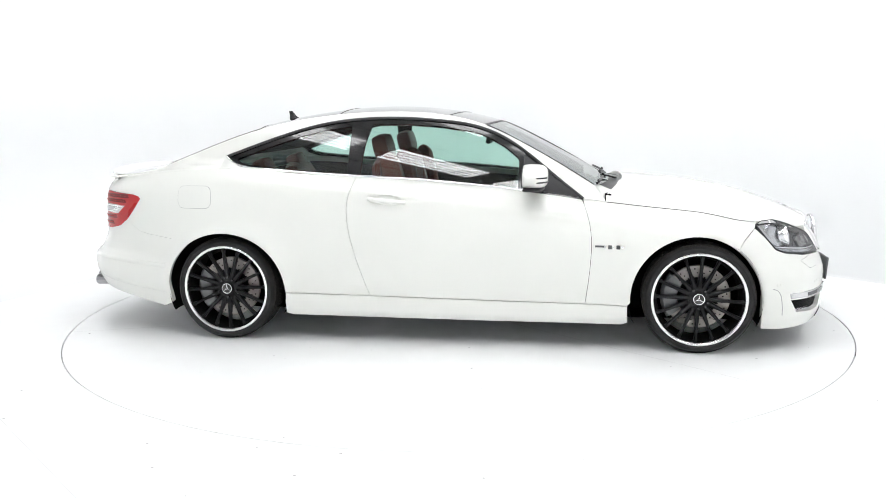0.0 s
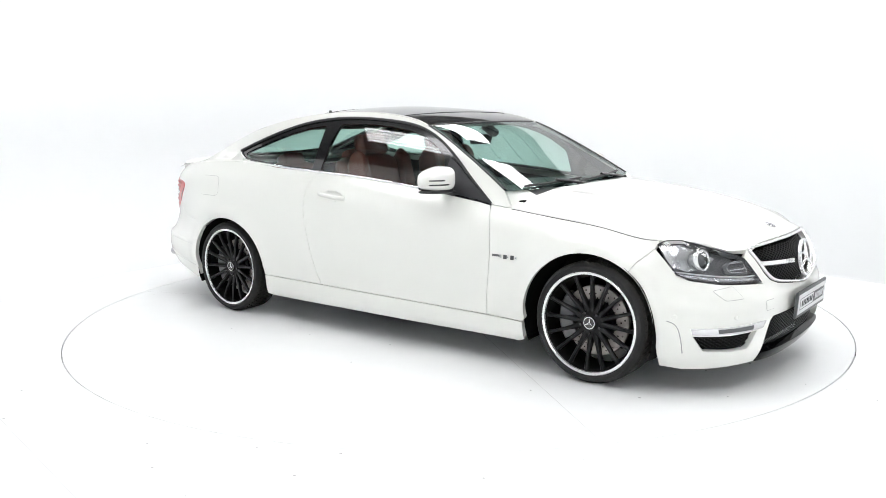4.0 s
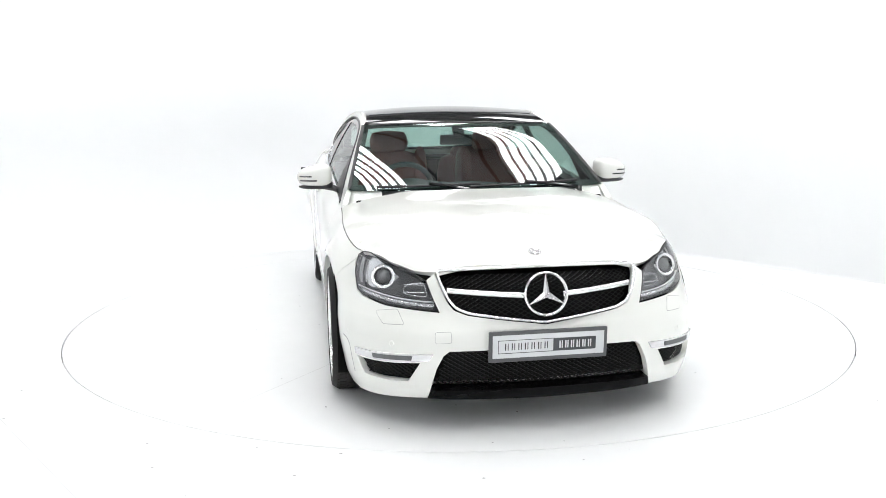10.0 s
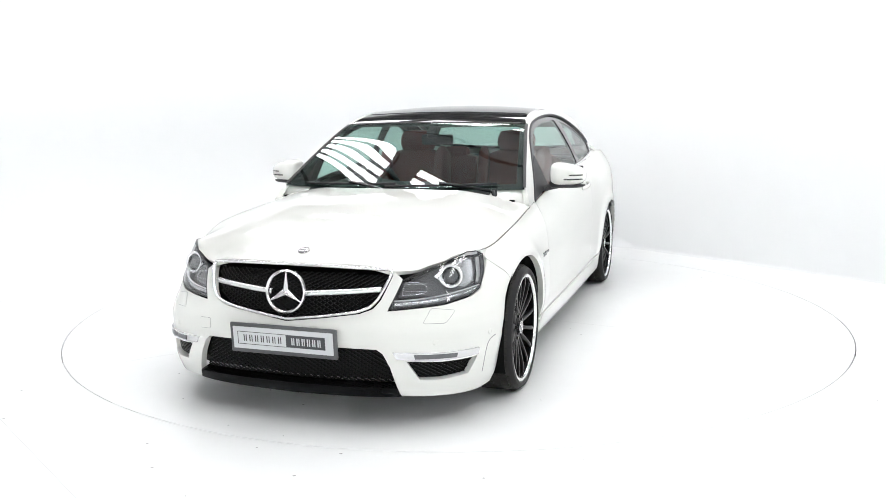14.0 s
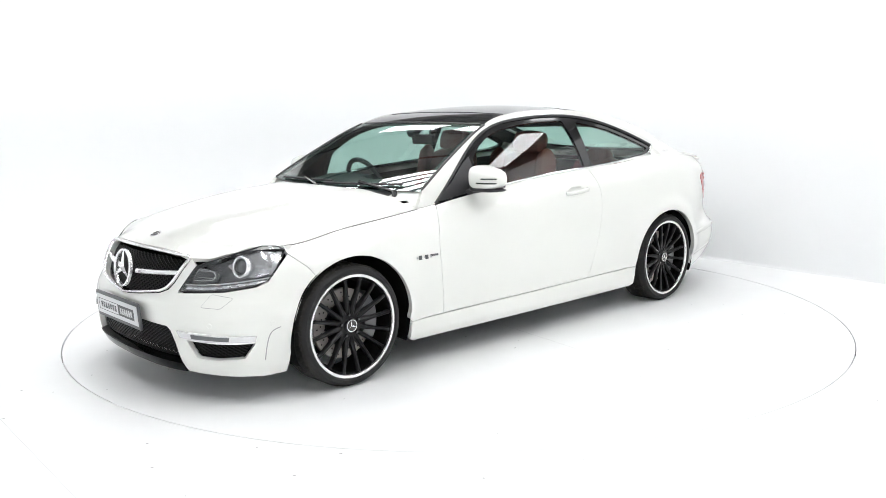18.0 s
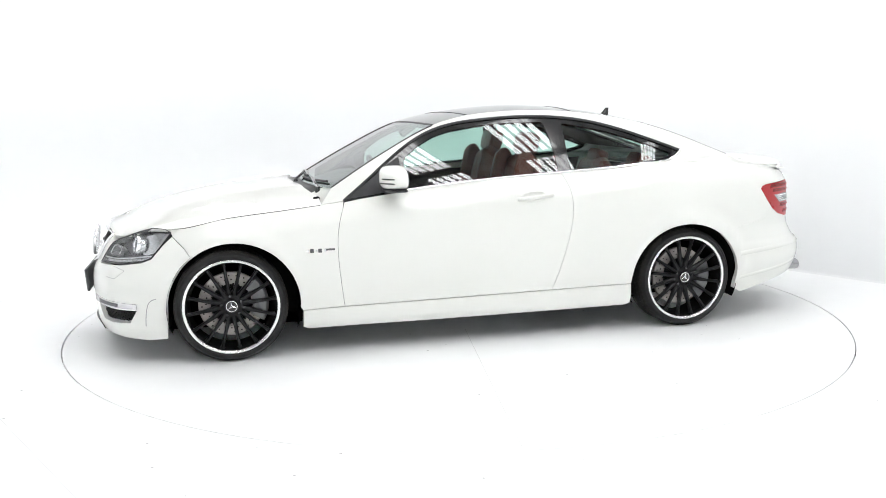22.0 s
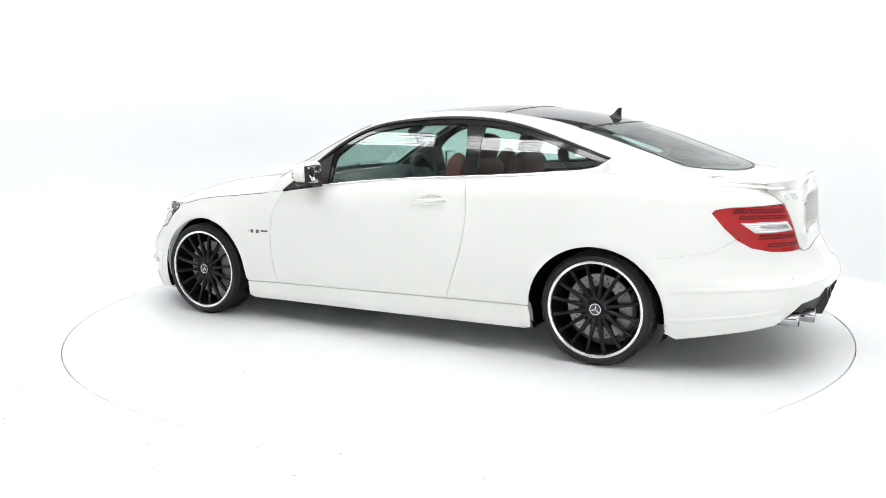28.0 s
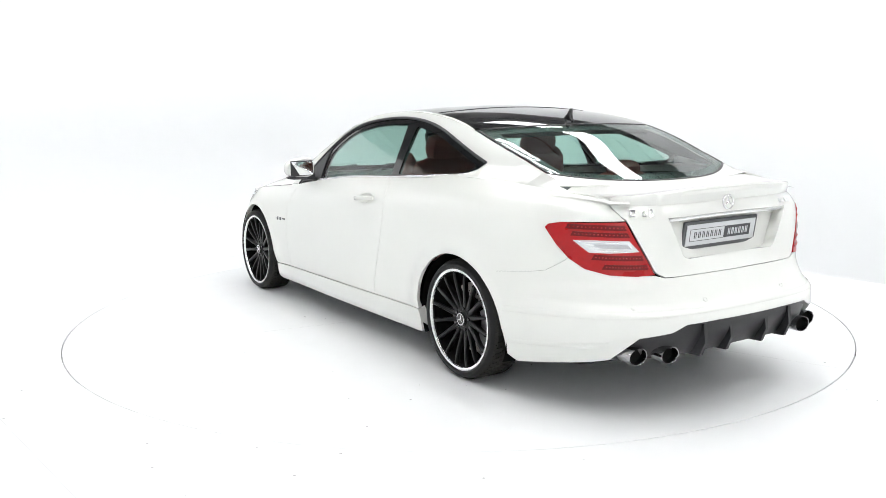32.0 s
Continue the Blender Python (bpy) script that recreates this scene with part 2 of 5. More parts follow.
def natural(us, ps):
    """C2 spline, clamped flat where the plan crosses the centre line."""
    n = len(us)
    h = np.diff(us)
    a, b = np.zeros((n, n)), np.zeros(n)
    for i in range(1, n - 1):
        a[i, i - 1], a[i, i], a[i, i + 1] = h[i - 1], 2 * (h[i - 1] + h[i]), h[i]
        b[i] = 6 * ((ps[i + 1] - ps[i]) / h[i] - (ps[i] - ps[i - 1]) / h[i - 1])
    a[0, 0] = a[-1, -1] = 1
    m = np.linalg.solve(a, b)

    def f(u):
        u = np.clip(np.asarray(u, float), us[0], us[-1])
        k = np.clip(np.searchsorted(us, u) - 1, 0, n - 2)
        p, q = us[k + 1] - u, u - us[k]
        return (m[k] * p ** 3 + m[k + 1] * q ** 3) / (6 * h[k]) + (ps[k] / h[k] - m[k] * h[k] / 6) * p + (ps[k + 1] / h[k] - m[k + 1] * h[k] / 6) * q
    return f


def fair(f, lo, hi, sigma, n=3001):
    """Irons a curve out over a width sigma; its ends run on straight."""
    x = np.linspace(lo, hi, n)
    h = x[1] - x[0]
    k = int(4 * sigma / h) + 1
    w = np.exp(-.5 * (np.arange(-k, k + 1) * h / sigma) ** 2)
    y = np.asarray(f(x), float)
    a, b = (y[k] - y[0]) / k, (y[-1] - y[-1 - k]) / k
    y = np.concatenate([y[0] + a * np.arange(-k, 0), y, y[-1] + b * np.arange(1, k + 1)])
    y = np.convolve(y, w / w.sum(), "valid")
    m = np.gradient(y, h)

    def g(v):
        v = np.clip(np.asarray(v, float), lo, hi)
        i = np.clip(((v - lo) / h).astype(int), 0, n - 2)
        t = (v - x[i]) / h
        return ((1 + 2 * t) * (1 - t) ** 2 * y[i] + t * (1 - t) ** 2 * h * m[i] + t * t * (3 - 2 * t) * y[i + 1] + t * t * (t - 1) * h * m[i + 1])
    return g


plan_x, plan_y = natural(PLAN_U, np.array(PLAN_X)), natural(PLAN_U, np.array(PLAN_Y))
plan_u = spline(PLAN_X, PLAN_U)          # u from x, for the knots of the lengthwise curves
# upper edge of the lower body: hood shut line, belt line, boot edge
top_z = spline([0, plan_u(2.265), plan_u(2.203), plan_u(2.06), plan_u(1.94), plan_u(1.82), plan_u(1.52), plan_u(1.185), plan_u(.978), plan_u(.86), plan_u(.5),
                plan_u(-.08), plan_u(-.48), plan_u(-.81), plan_u(-1.14), plan_u(-1.45), plan_u(-1.8), plan_u(-2.05), plan_u(-2.2), UMAX],
               [.714, .703, .674, .722, .762, .737, .791, .824, .846, .858, .905, .961, .984, 1.001, 1.030, 1.025, .998, .972, .955, .960])
top_z = fair(top_z, 0, UMAX, .035)
LOW = [(spline([.1, .13, .17, .22, .45, .48, .55, .70], [.07, .05, .02, 0, 0, .012, .02, .03])),
       (spline([.1, .15, .2, .3, .42, .47, .52, .62, .8], [.05, .03, .012, 0, 0, .012, .035, .062, .075])),
       (spline([.1, .15, .19, .265, .30, .36, .5, .7], [.075, .05, .03, .024, .016, .006, 0, 0])),
       (spline([.15, .2, .3, .4, .47, .52, .62, .8], [.11, .08, .025, 0, .006, .045, .078, .082])),
       (spline([.2, .3, .38, .45, .48, .52, .6, .66, .75, 1], [.12, .05, .008, 0, .018, .06, .12, .16, .18, .185]))]
TOP = [(spline([0, .03, .06, .12, .2], [.075, .04, .02, .005, 0])),
       (spline([0, .05, .1, .2, .3], [.065, .04, .025, .008, 0])),
       (spline([0, .04, .08, .12, .2, .3, .45], [.10, .072, .047, .028, .012, .003, 0])),
       (spline([0, .05, .1, .2], [.07, .02, .006, 0])),
       (spline([0, .03, .08], [.02, .004, 0]))]
LOW = [fair(f, .05, 1.1, .007) for f in LOW]
TOP = [fair(f, 0, .6, .012) for f in TOP]
STATION = np.array([0, float(plan_u(2.10)), float(plan_u(1.6)), float(plan_u(-1.5)), float(plan_u(-2.16)), UMAX])


def weights(u):
    """Shares of the five vertical profiles: nose, nose corner, side, tail corner, tail."""
    k = np.clip(np.searchsorted(STATION, u, side="right") - 1, 0, 4)
    t = np.clip((u - STATION[k]) / (STATION[k + 1] - STATION[k]), 0, 1)
    t = t * t * (3 - 2 * t)
    w = np.zeros((5, len(u)))
    for i, (a, b) in enumerate(((0, 1), (1, 2), (2, 2), (2, 3), (3, 4))):
        s = k == i
        w[a, s] += 1 - t[s]
        w[b, s] += t[s]
    return w


FRONT_ARCH, REAR_ARCH = (1.483, .305, .356, .356), (-1.264, .300, .372, .350)


def band(p):
    """Lower body: (u, z) -> place. Negative u is the car's right side."""
    p = np.asarray(p, float).reshape(-1, 2)
    s, u, z = np.where(p[:, 0] < 0, -1.0, 1.0), np.abs(p[:, 0]), p[:, 1]
    w, h = weights(u), np.maximum(top_z(u) - z, 0)
    d = sum(w[i] * (LOW[i](z) + TOP[i](h)) for i in range(5))
    x, y, e = plan_x(u), plan_y(u), 1e-3
    nx, ny = plan_y(u + e) - plan_y(u - e), plan_x(u - e) - plan_x(u + e)
    n = np.hypot(nx, ny)
    nx, ny = nx / n, ny / n
    for cx, cz, rx, rz in (FRONT_ARCH, REAR_ARCH):
        rho = np.hypot((x - cx) / rx, (z - cz) / rz)
        d = d - .013 * np.exp(-((rho - 1.08) / .16) ** 2) * (y > .6) * np.clip((z - .2) / .15, 0, 1)
    return np.stack([x - nx * d, s * (y - ny * d), z], 1)


U_GRID = np.linspace(0, UMAX, 900)


def level(z):
    return band(np.stack([U_GRID, np.full(len(U_GRID), float(z))], 1))


def u_side(x, z):
    """u of the point of the flank with that x."""
    return float(np.interp(-x, -level(z)[:, 0], U_GRID))


def u_front(y, z):
    k = int(900 * 1.3 / UMAX)
    return math.copysign(float(np.interp(abs(y), level(z)[:k, 1], U_GRID[:k])), y)


def u_rear(y, z):
    k = int(900 * 1.3 / UMAX)
    return math.copysign(float(np.interp(abs(y), level(z)[::-1][:k, 1], U_GRID[::-1][:k])), y)


def S(*pts):
    """Outline on the flank, from x and z."""
    return [(u_side(x, z), z) for x, z in pts]


def Fr(*pts):
    """Outline on the nose, from y and z."""
    return [(u_front(y, z), z) for y, z in pts]


def Rr(*pts):
    """Outline on the tail, from y and z."""
    return [(u_rear(y, z), z) for y, z in pts]


belt_z = natural(np.array([-2.05, -1.8, -1.45, -1.14, -.81, -.48, -.08, .5, .86, 1.05]), np.array([.972, .998, 1.025, 1.028, 1.004, .984, .961, .905, .858, .835]))
BELT_Y = natural(np.array([-2.1, -2.0, -1.85, -1.7, -1.5, -1.3, -1.1, -.8, -.4, 0, .4, .7, .9, 1.05]),
                 np.array([float(band([(u_side(x, float(belt_z(x))), float(belt_z(x)))])[0, 1]) for x in (-2.1, -2.0, -1.85, -1.7, -1.5, -1.3, -1.1, -.8, -.4, 0, .4, .7, .9, 1.05)]))
BELT_Y = fair(BELT_Y, -2.1, 1.05, .13)


def cabin(p):
    """Side of the cabin: (x, z) -> place on the car's left."""
    p = np.asarray(p, float).reshape(-1, 2)
    x, z = p[:, 0], p[:, 1]
    h = z - belt_z(x)
    r = np.clip(h / .035, 0, 1)
    haunch = .052 * np.clip((-.50 - x) / .72, 0, 1.4) ** 2 * r * r * (3 - 2 * r)
    y = BELT_Y(x) - .40 * h - .38 * np.maximum(h, 0) ** 2 - haunch
    return np.stack([x, y, z], 1)


def glasshouse(p):
    """Side windows and their frame: the cabin's side carried straight down behind the shoulder."""
    p = np.asarray(p, float).reshape(-1, 2)
    x, h = p[:, 0], p[:, 1] - belt_z(p[:, 0])
    y = BELT_Y(x) - .40 * h - .38 * np.maximum(h, 0) ** 2 - .052 * np.clip((-.50 - x) / .72, 0, 1.4) ** 2
    return np.stack([x, y, p[:, 1]], 1)


# cabin roof: edge over the side windows and centre line, from cowl to boot
ROOF_S = np.arange(13.0)


def ridge(xs, zs, sigma):
    """A lengthwise roof line, faired along its own length and then shared out over the stations."""
    d = np.concatenate([[0], np.cumsum(np.hypot(np.diff(xs), np.diff(zs)))])
    along = fair(natural(ROOF_S, d), 0, 12, .45)
    fx, fz = (fair(natural(d, np.array(v)), 0, d[-1], sigma) for v in (xs, zs))
    return (lambda s: fx(along(s))), (lambda s: fz(along(s)))


RAIL_X, RAIL_Z = ridge([.93, .70, .528, .287, .06, -.17, -.40, -.63, -.84, -1.09, -1.372, -1.547, -1.80],
                       [.925, 1.067, 1.160, 1.279, 1.334, 1.354, 1.356, 1.342, 1.315, 1.262, 1.170, 1.106, 1.012], .10)
MID_X, MID_Z = ridge([1.03, .735, .555, .315, .075, -.17, -.42, -.66, -.90, -1.20, -1.49, -1.675, -1.94],
                     [.915, 1.070, 1.165, 1.288, 1.350, 1.383, 1.391, 1.376, 1.344, 1.280, 1.168, 1.099, 1.005], .10)


def roof(p):
    """Top of the cabin: (s along, t across) -> place. t from -1 (left edge) to 1 (right edge)."""
    p = np.asarray(p, float).reshape(-1, 2)
    s, t = p[:, 0], p[:, 1]
    rx = RAIL_X(s)
    rz = RAIL_Z(s)
    ry = cabin(np.stack([rx, rz], 1))[:, 1]
    mx = MID_X(s)
    mz = MID_Z(s)
    k = 1 - t * t
    return np.stack([rx + (mx - rx) * k, -ry * t, rz + (mz - rz) * k], 1)


# hood
HOOD_C = fair(natural(np.array([1.00, 1.17, 1.36, 1.55, 1.75, 1.94, 2.08, 2.21]), np.array([.945, .932, .915, .893, .860, .812, .762, .700])), 1.0, 2.21, .05)
HOOD_SIDE = band([(float(plan_u(x)), float(top_z(plan_u(x))) - .0005) for x in (1.79, 1.7, 1.6, 1.5, 1.4, 1.3, 1.2, 1.1, 1.0, .9, .84)])
HOOD_X = [2.21, 2.188, 2.138, 2.10, 2.07, 2.0, 1.90, 1.835] + list(HOOD_SIDE[:, 0])
HOOD_E = fair(spline(HOOD_X, [.690, .689, .684, .673, .680, .713, .740, .738] + list(HOOD_SIDE[:, 2])), .84, 2.21, .02)
HOOD_Y = fair(spline(HOOD_X, [.43, .435, .445, .487, .535, .628, .702, .733] + list(HOOD_SIDE[:, 1])), .84, 2.21, .02)
HOOD_BASE = fair(lambda x: HOOD_E(x), .84, 2.21, .10)      # broad fall of the hood towards its edge
HOOD_HALF = fair(lambda x: HOOD_Y(x), .84, 2.21, .10)


def hood(p):
    p = np.asarray(p, float).reshape(-1, 2)
    x, y = p[:, 0], np.abs(p[:, 1])
    k = np.minimum(y / HOOD_HALF(x), 1.1)
    z = HOOD_C(x) - (HOOD_C(x) - HOOD_BASE(x)) * k ** 3
    edge = np.exp(-((HOOD_Y(x) - y) / .10) ** 2)
    ke = np.minimum(HOOD_Y(x) / HOOD_HALF(x), 1.1)
    z = z + (HOOD_E(x) - (HOOD_C(x) - (HOOD_C(x) - HOOD_BASE(x)) * ke ** 3)) * edge
    r = np.clip((2.12 - x) / .8, 0, 1)
    z = z + .007 * np.exp(-((y - .36 - .12 * (1.6 - x)) / .10) ** 2) * r * r * (3 - 2 * r)     # power domes
    return np.stack([x, p[:, 1], z], 1)


# boot lid top
BOOT_C = fair(spline([-1.80, -1.97, -2.06, -2.15, -2.20, -2.26], [1.03, 1.004, 1.000, .995, 1.000, 1.006]), -2.26, -1.8, .03)


BOOT_E = fair(spline([-1.70, -1.85, -1.97, -2.06, -2.15, -2.28], [1.012, .997, .983, .971, .962, .955]), -2.28, -1.7, .03)


def boot(p):
    p = np.asarray(p, float).reshape(-1, 2)
    x, y = p[:, 0], np.abs(p[:, 1])
    e = BOOT_E(x)
    k = np.minimum(y / .68, 1.1)
    return np.stack([x, p[:, 1], BOOT_C(x) - (BOOT_C(x) - e) * k ** 2.5], 1)



# ---- studio ----
RING = 2.502
WALL_PLAN = [(6.8, -3.1), (3.27, .81), (1.75, 2.55), (1.35, 2.98), (.75, 3.42), (.05, 3.72), (-.8, 3.8), (-2.0, 3.55), (-3.1, 2.9), (-3.9, 1.9), (-4.5, .4), (-5.0, -2.0), (-5.2, -9.0), (6.8, -9.0)]


def floor():
    bm = bmesh.new()
    seg = 128
    ring = [bm.verts.new((RING * math.cos(2 * math.pi * i / seg), RING * math.sin(2 * math.pi * i / seg), 0)) for i in range(seg)]
    low = [bm.verts.new((v.co.x, v.co.y, -.05)) for v in ring]
    far = [bm.verts.new((12 * math.cos(2 * math.pi * i / seg), 12 * math.sin(2 * math.pi * i / seg) - 2, 0)) for i in range(seg)]
    for i in range(seg):
        j = (i + 1) % seg
        bm.faces.new((ring[i], far[i], far[j], ring[j]))
        bm.faces.new((ring[j], low[j], low[i], ring[i]))
    tagged(part("floor", bm, FLOOR_PAINT, smooth=False), "white painted studio floor with fine scuffs", "floor", kind="structure")
    bm = bmesh.new()
    bmesh.ops.create_circle(bm, cap_ends=True, segments=128, radius=RING + .02, matrix=pose(0, 0, -.045))
    tagged(part("turntable_pit", bm, GROOVE, smooth=False), "dark pit under the turntable edge", "floor", kind="structure")


def walls():
    """Upright studio wall; its foot curves into the floor except along the straight panel wall."""
    pts = WALL_PLAN
    bm = bmesh.new()
    cols = []
    n = len(pts)
    for i, (x, y) in enumerate(pts):
        a, b = Vector(pts[i - 1]), Vector(pts[(i + 1) % n])
        d = (b - a).normalized()
        inward = Vector((-d.y, d.x))
        r = {0: .02, 1: .02, 2: .03, 3: .25}.get(i, 1.1)
        # extra height on the unseen camera side, added to even out paint reflections
        top = 2.7 + 1.9 * min(1, max(0, -y / 2.0))
        prof = [(r * (1 - math.sin(k * math.pi / 16)), r * (1 - math.cos(k * math.pi / 16))) for k in range(9)] + [(0, top), (-.1, top)]
        cols.append([bm.verts.new((x + inward.x * o, y + inward.y * o, z + .001)) for o, z in prof])
    for i in range(n):
        a, b = cols[i], cols[(i + 1) % n]
        for k in range(len(a) - 1):
            bm.faces.new((a[k], b[k], b[k + 1], a[k + 1]))
    return tagged(part("wall_studio", bm, WALL_PAINT, smooth=True), "smooth white studio wall curving into the floor", "wall", kind="structure")


def ceiling():
    """Grey roof sheets with open joints between them, beams below, and the hall's upper walls."""
    bm = bmesh.new()
    turn = pose(0, 0, 0, 0, 0, -48.5)
    y, prof = -14.0, []
    while y < 14:
        prof += [(y, 5.0), (y + .74, 5.0), (y + .745, 5.09), (y + .785, 5.09), (y + .79, 5.0)]
        y += .79
    vs = [[bm.verts.new(turn @ Vector((x, a, z))) for a, z in prof] for x in (-14, 14)]
    for i in range(len(prof) - 1):
        f = bm.faces.new((vs[0][i], vs[0][i + 1], vs[1][i + 1], vs[1][i]))
        f.material_index = int(i % 5 in (1, 2, 3))
    for x in (-9, -4.5, 0, 4.5, 9):
        box(bm, turn @ pose(x, 0, 4.9), .08, 27, .16, .005, 1)
    for x, y, sx, sy in ((-8, -1, .1, 18), (9, -1, .1, 18), (.5, -10, 17, .1), (.5, 8, 17, .1)):
        box(bm, pose(x, y, 4.2), sx, sy, 1.8, 0)
    roof_sheet = part("ceiling", bm, CEILING_SHEET, smooth=False)
    roof_sheet.data.materials.append(GROOVE)
    tagged(roof_sheet, "pale grey sheet hall roof with joints and beams", "ceiling", kind="structure")


def light_bank(mat, length, width):
    """Five strip lamps side by side under a shallow tray."""
    root = tagged(new("ceiling_light"), "bank of five bright strip lamps under a dark tray; tilted ones are added fill", "lamp", "studio lamps")
    bm = bmesh.new()
    box(bm, pose(0, 0, .05), length + .06, width, .04, .006, 1)
    part("tray", bm, GREY_PLASTIC, root)
    pitch = width / 5
    for i in range(5):
        bm = bmesh.new()
        box(bm, pose(0, (i - 2) * pitch, 0), length, pitch * .66, .025, .01, 2)
        part("lamp_tube", bm, mat, root)
    return root


floor()
walls()
ceiling()
# banks hang end to end in slanting rows: row offset, start of one bank along the row
BANK_ALONG, BANK_ACROSS = Vector((.663, -.749)), Vector((.749, .663))
BANKS = []
for offset, start in ((2.0, 0), (0, 0), (-2.0, -.30), (-3.55, -.35), (-5.4, .85)):
    for k in range(-4, 6):
        c = Vector((.55, 2.45)) + BANK_ALONG * (start + 2.05 * k + .775) + BANK_ACROSS * offset
        if -4.2 < c.x < 5.6 and -6.0 < c.y < 6.0:
            BANKS.append(pose(c.x, c.y, 4.5, 0, 0, -48.5))
# tilted banks behind the camera: unseen fill lamps added to brighten the car
FILL_BANKS = [pose(0, -8.2, 3.6, -55, 0, 0), pose(-3.4, -7.0, 3.4, -55, 0, -28), pose(4.0, -6.6, 3.4, -55, 0, 32)]
for rows, tube_mat, length, width in ((BANKS, TUBE, 1.55, .62), (FILL_BANKS, FILL_TUBE, 3.2, .95)):
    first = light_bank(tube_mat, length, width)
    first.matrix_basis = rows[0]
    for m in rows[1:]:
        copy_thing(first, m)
for ob in [o for o in bpy.data.objects if o.name.startswith("ceiling_light")]:
    up = ob.matrix_basis.to_3x3().inverted() @ Vector((0, 0, 1))
    for x in (-.6, .6):
        bm = bmesh.new()
        foot = Vector((x, 0, .06))
        tube(bm, [foot, foot + up * (5.02 - (ob.matrix_basis @ foot).z)], .008, 8)
        part("hanging_rod", bm, GREY_PLASTIC, ob)


def build_turntable():
    root = tagged(new("turntable"), "round white turntable flush with the floor, faint seams", "turntable")
    bm = bmesh.new()
    seg = 128
    prof = [(RING - .0066, -.04), (RING - .0066, -.002), (RING - .0086, 0), (.001, 0)]
    lathe(bm, prof, Matrix(), seg)
    part("deck", bm, FLOOR_PAINT, root, smooth=False)
    for a in (81, 201, 321):
        bm = bmesh.new()
        c, s = math.cos(radians(a)), math.sin(radians(a))
        v = [bm.verts.new((c * r - s * o, s * r + c * o, .0012)) for r, o in ((.55, -.0012), (RING - .03, -.0012), (RING - .03, .0012), (.55, .0012))]
        bm.faces.new(v)
        part("seam", bm, GROOVE_LIGHT, root)
    return root


GROOVE_LIGHT = plain("pale_seam", (.6, .6, .6), .8)
turntable = build_turntable()


def floor_marks():
    """Fine specks and one faint joint on the painted floor."""
    rng = random.Random(5)
    bm = bmesh.new()
    spots = [(-.62, -2.72), (-.07, -2.54), (-.47, -2.51), (.5, -2.58), (.1, -2.75), (.7, -2.48)]
    spots += [(rng.uniform(-3.5, 3.8), rng.uniform(-3.6, -1.6)) for _ in range(50)]
    for x, y in spots:
        if math.hypot(x, y) < RING + .05:
            continue
        n, r = 7, rng.uniform(.003, .008)
        bm.faces.new([bm.verts.new((x + r * rng.uniform(.5, 1.3) * math.cos(2 * math.pi * k / n), y + r * rng.uniform(.3, .8) * math.sin(2 * math.pi * k / n), .0012)) for k in range(n)])
    tagged(part("floor_specks", bm, SEAM_GREY, smooth=False), "small dark specks on the white floor", "marks", kind="stuff")
    bm = bmesh.new()
    a, b = Vector((-2.9, -1.14, .0012)), Vector((-1.2, -3.11, .0012))
    w = (b - a).normalized().cross(Vector((0, 0, 1))) * .0012
    bm.faces.new([bm.verts.new(q) for q in (a - w, b - w, b + w, a + w)])
    tagged(part("floor_joint", bm, GROOVE_LIGHT, smooth=False), "faint joint in the painted floor", "floor", kind="structure")
    rng = random.Random(8)
    bm = bmesh.new()
    for _ in range(45):
        a, d = rng.uniform(0, 2 * math.pi), RING * math.sqrt(rng.uniform(.02, .96))
        x, y = d * math.cos(a), d * math.sin(a)
        n, r = 7, rng.uniform(.003, .007)
        bm.faces.new([bm.verts.new((x + r * rng.uniform(.5, 1.3) * math.cos(2 * math.pi * k / n), y + r * rng.uniform(.4, 1) * math.sin(2 * math.pi * k / n), .0012)) for k in range(n)])
    tagged(part("deck_specks", bm, SEAM_GREY, turntable, smooth=False), kind="stuff")


floor_marks()



# ---- car ----
car = tagged(new("car"), "white two-door coupe with black wheels and black glass roof", "car")


def tail(p):
    """Lower body from the tail: (signed distance round from the tail's centre, z), left positive."""
    p = np.asarray(p, float).reshape(-1, 2)
    q = np.stack([np.where(p[:, 0] < 0, -1, 1) * (UMAX - np.abs(p[:, 0])), p[:, 1]], 1)
    return band(q)


def to_tail(pts):
    return [(UMAX - u, z) for u, z in pts]


def both(pts):
    """A half outline from centre to centre, closed by its mirror image."""
    return list(pts) + [(-u, z) for u, z in reversed(pts) if abs(u) > 1e-4]


def arc(a, start, end, n=14, grow=1.0):
    return [(a[0] + a[2] * grow * math.cos(radians(start + (end - start) * i / n)), a[1] + a[3] * grow * math.sin(radians(start + (end - start) * i / n))) for i in range(n + 1)]


def edge_top(x0, x1, n=12, drop=0.0):
    out = []
    for i in range(n + 1):
        x = x0 + (x1 - x0) * i / n
        z = float(belt_z(x)) if x < .86 else float(HOOD_E(x))
        u = u_side(x, z - .002)
        out.append((u, float(top_z(u)) - drop))
    return out


DOOR_FRONT = curve2([(.853, .855), (.893, .74), (.907, .64), (.905, .52), (.877, .268)], 5)
DOOR_REAR = curve2([(-.460, .981), (-.495, .88), (-.504, .80), (-.499, .72), (-.478, .61), (-.42, .42), (-.374, .289)], 5)
HEADLAMP = S((1.802, .720), (1.835, .740), (1.90, .745), (2.0, .712)) + Fr((.535, .674), (.487, .648), (.447, .530), (.54, .534)) + S((2.085, .541), (1.968, .562), (1.915, .583), (1.855, .652))
VENT = Fr((.533, .311), (.581, .228), (.66, .222), (.752, .230), (.782, .300), (.672, .301))
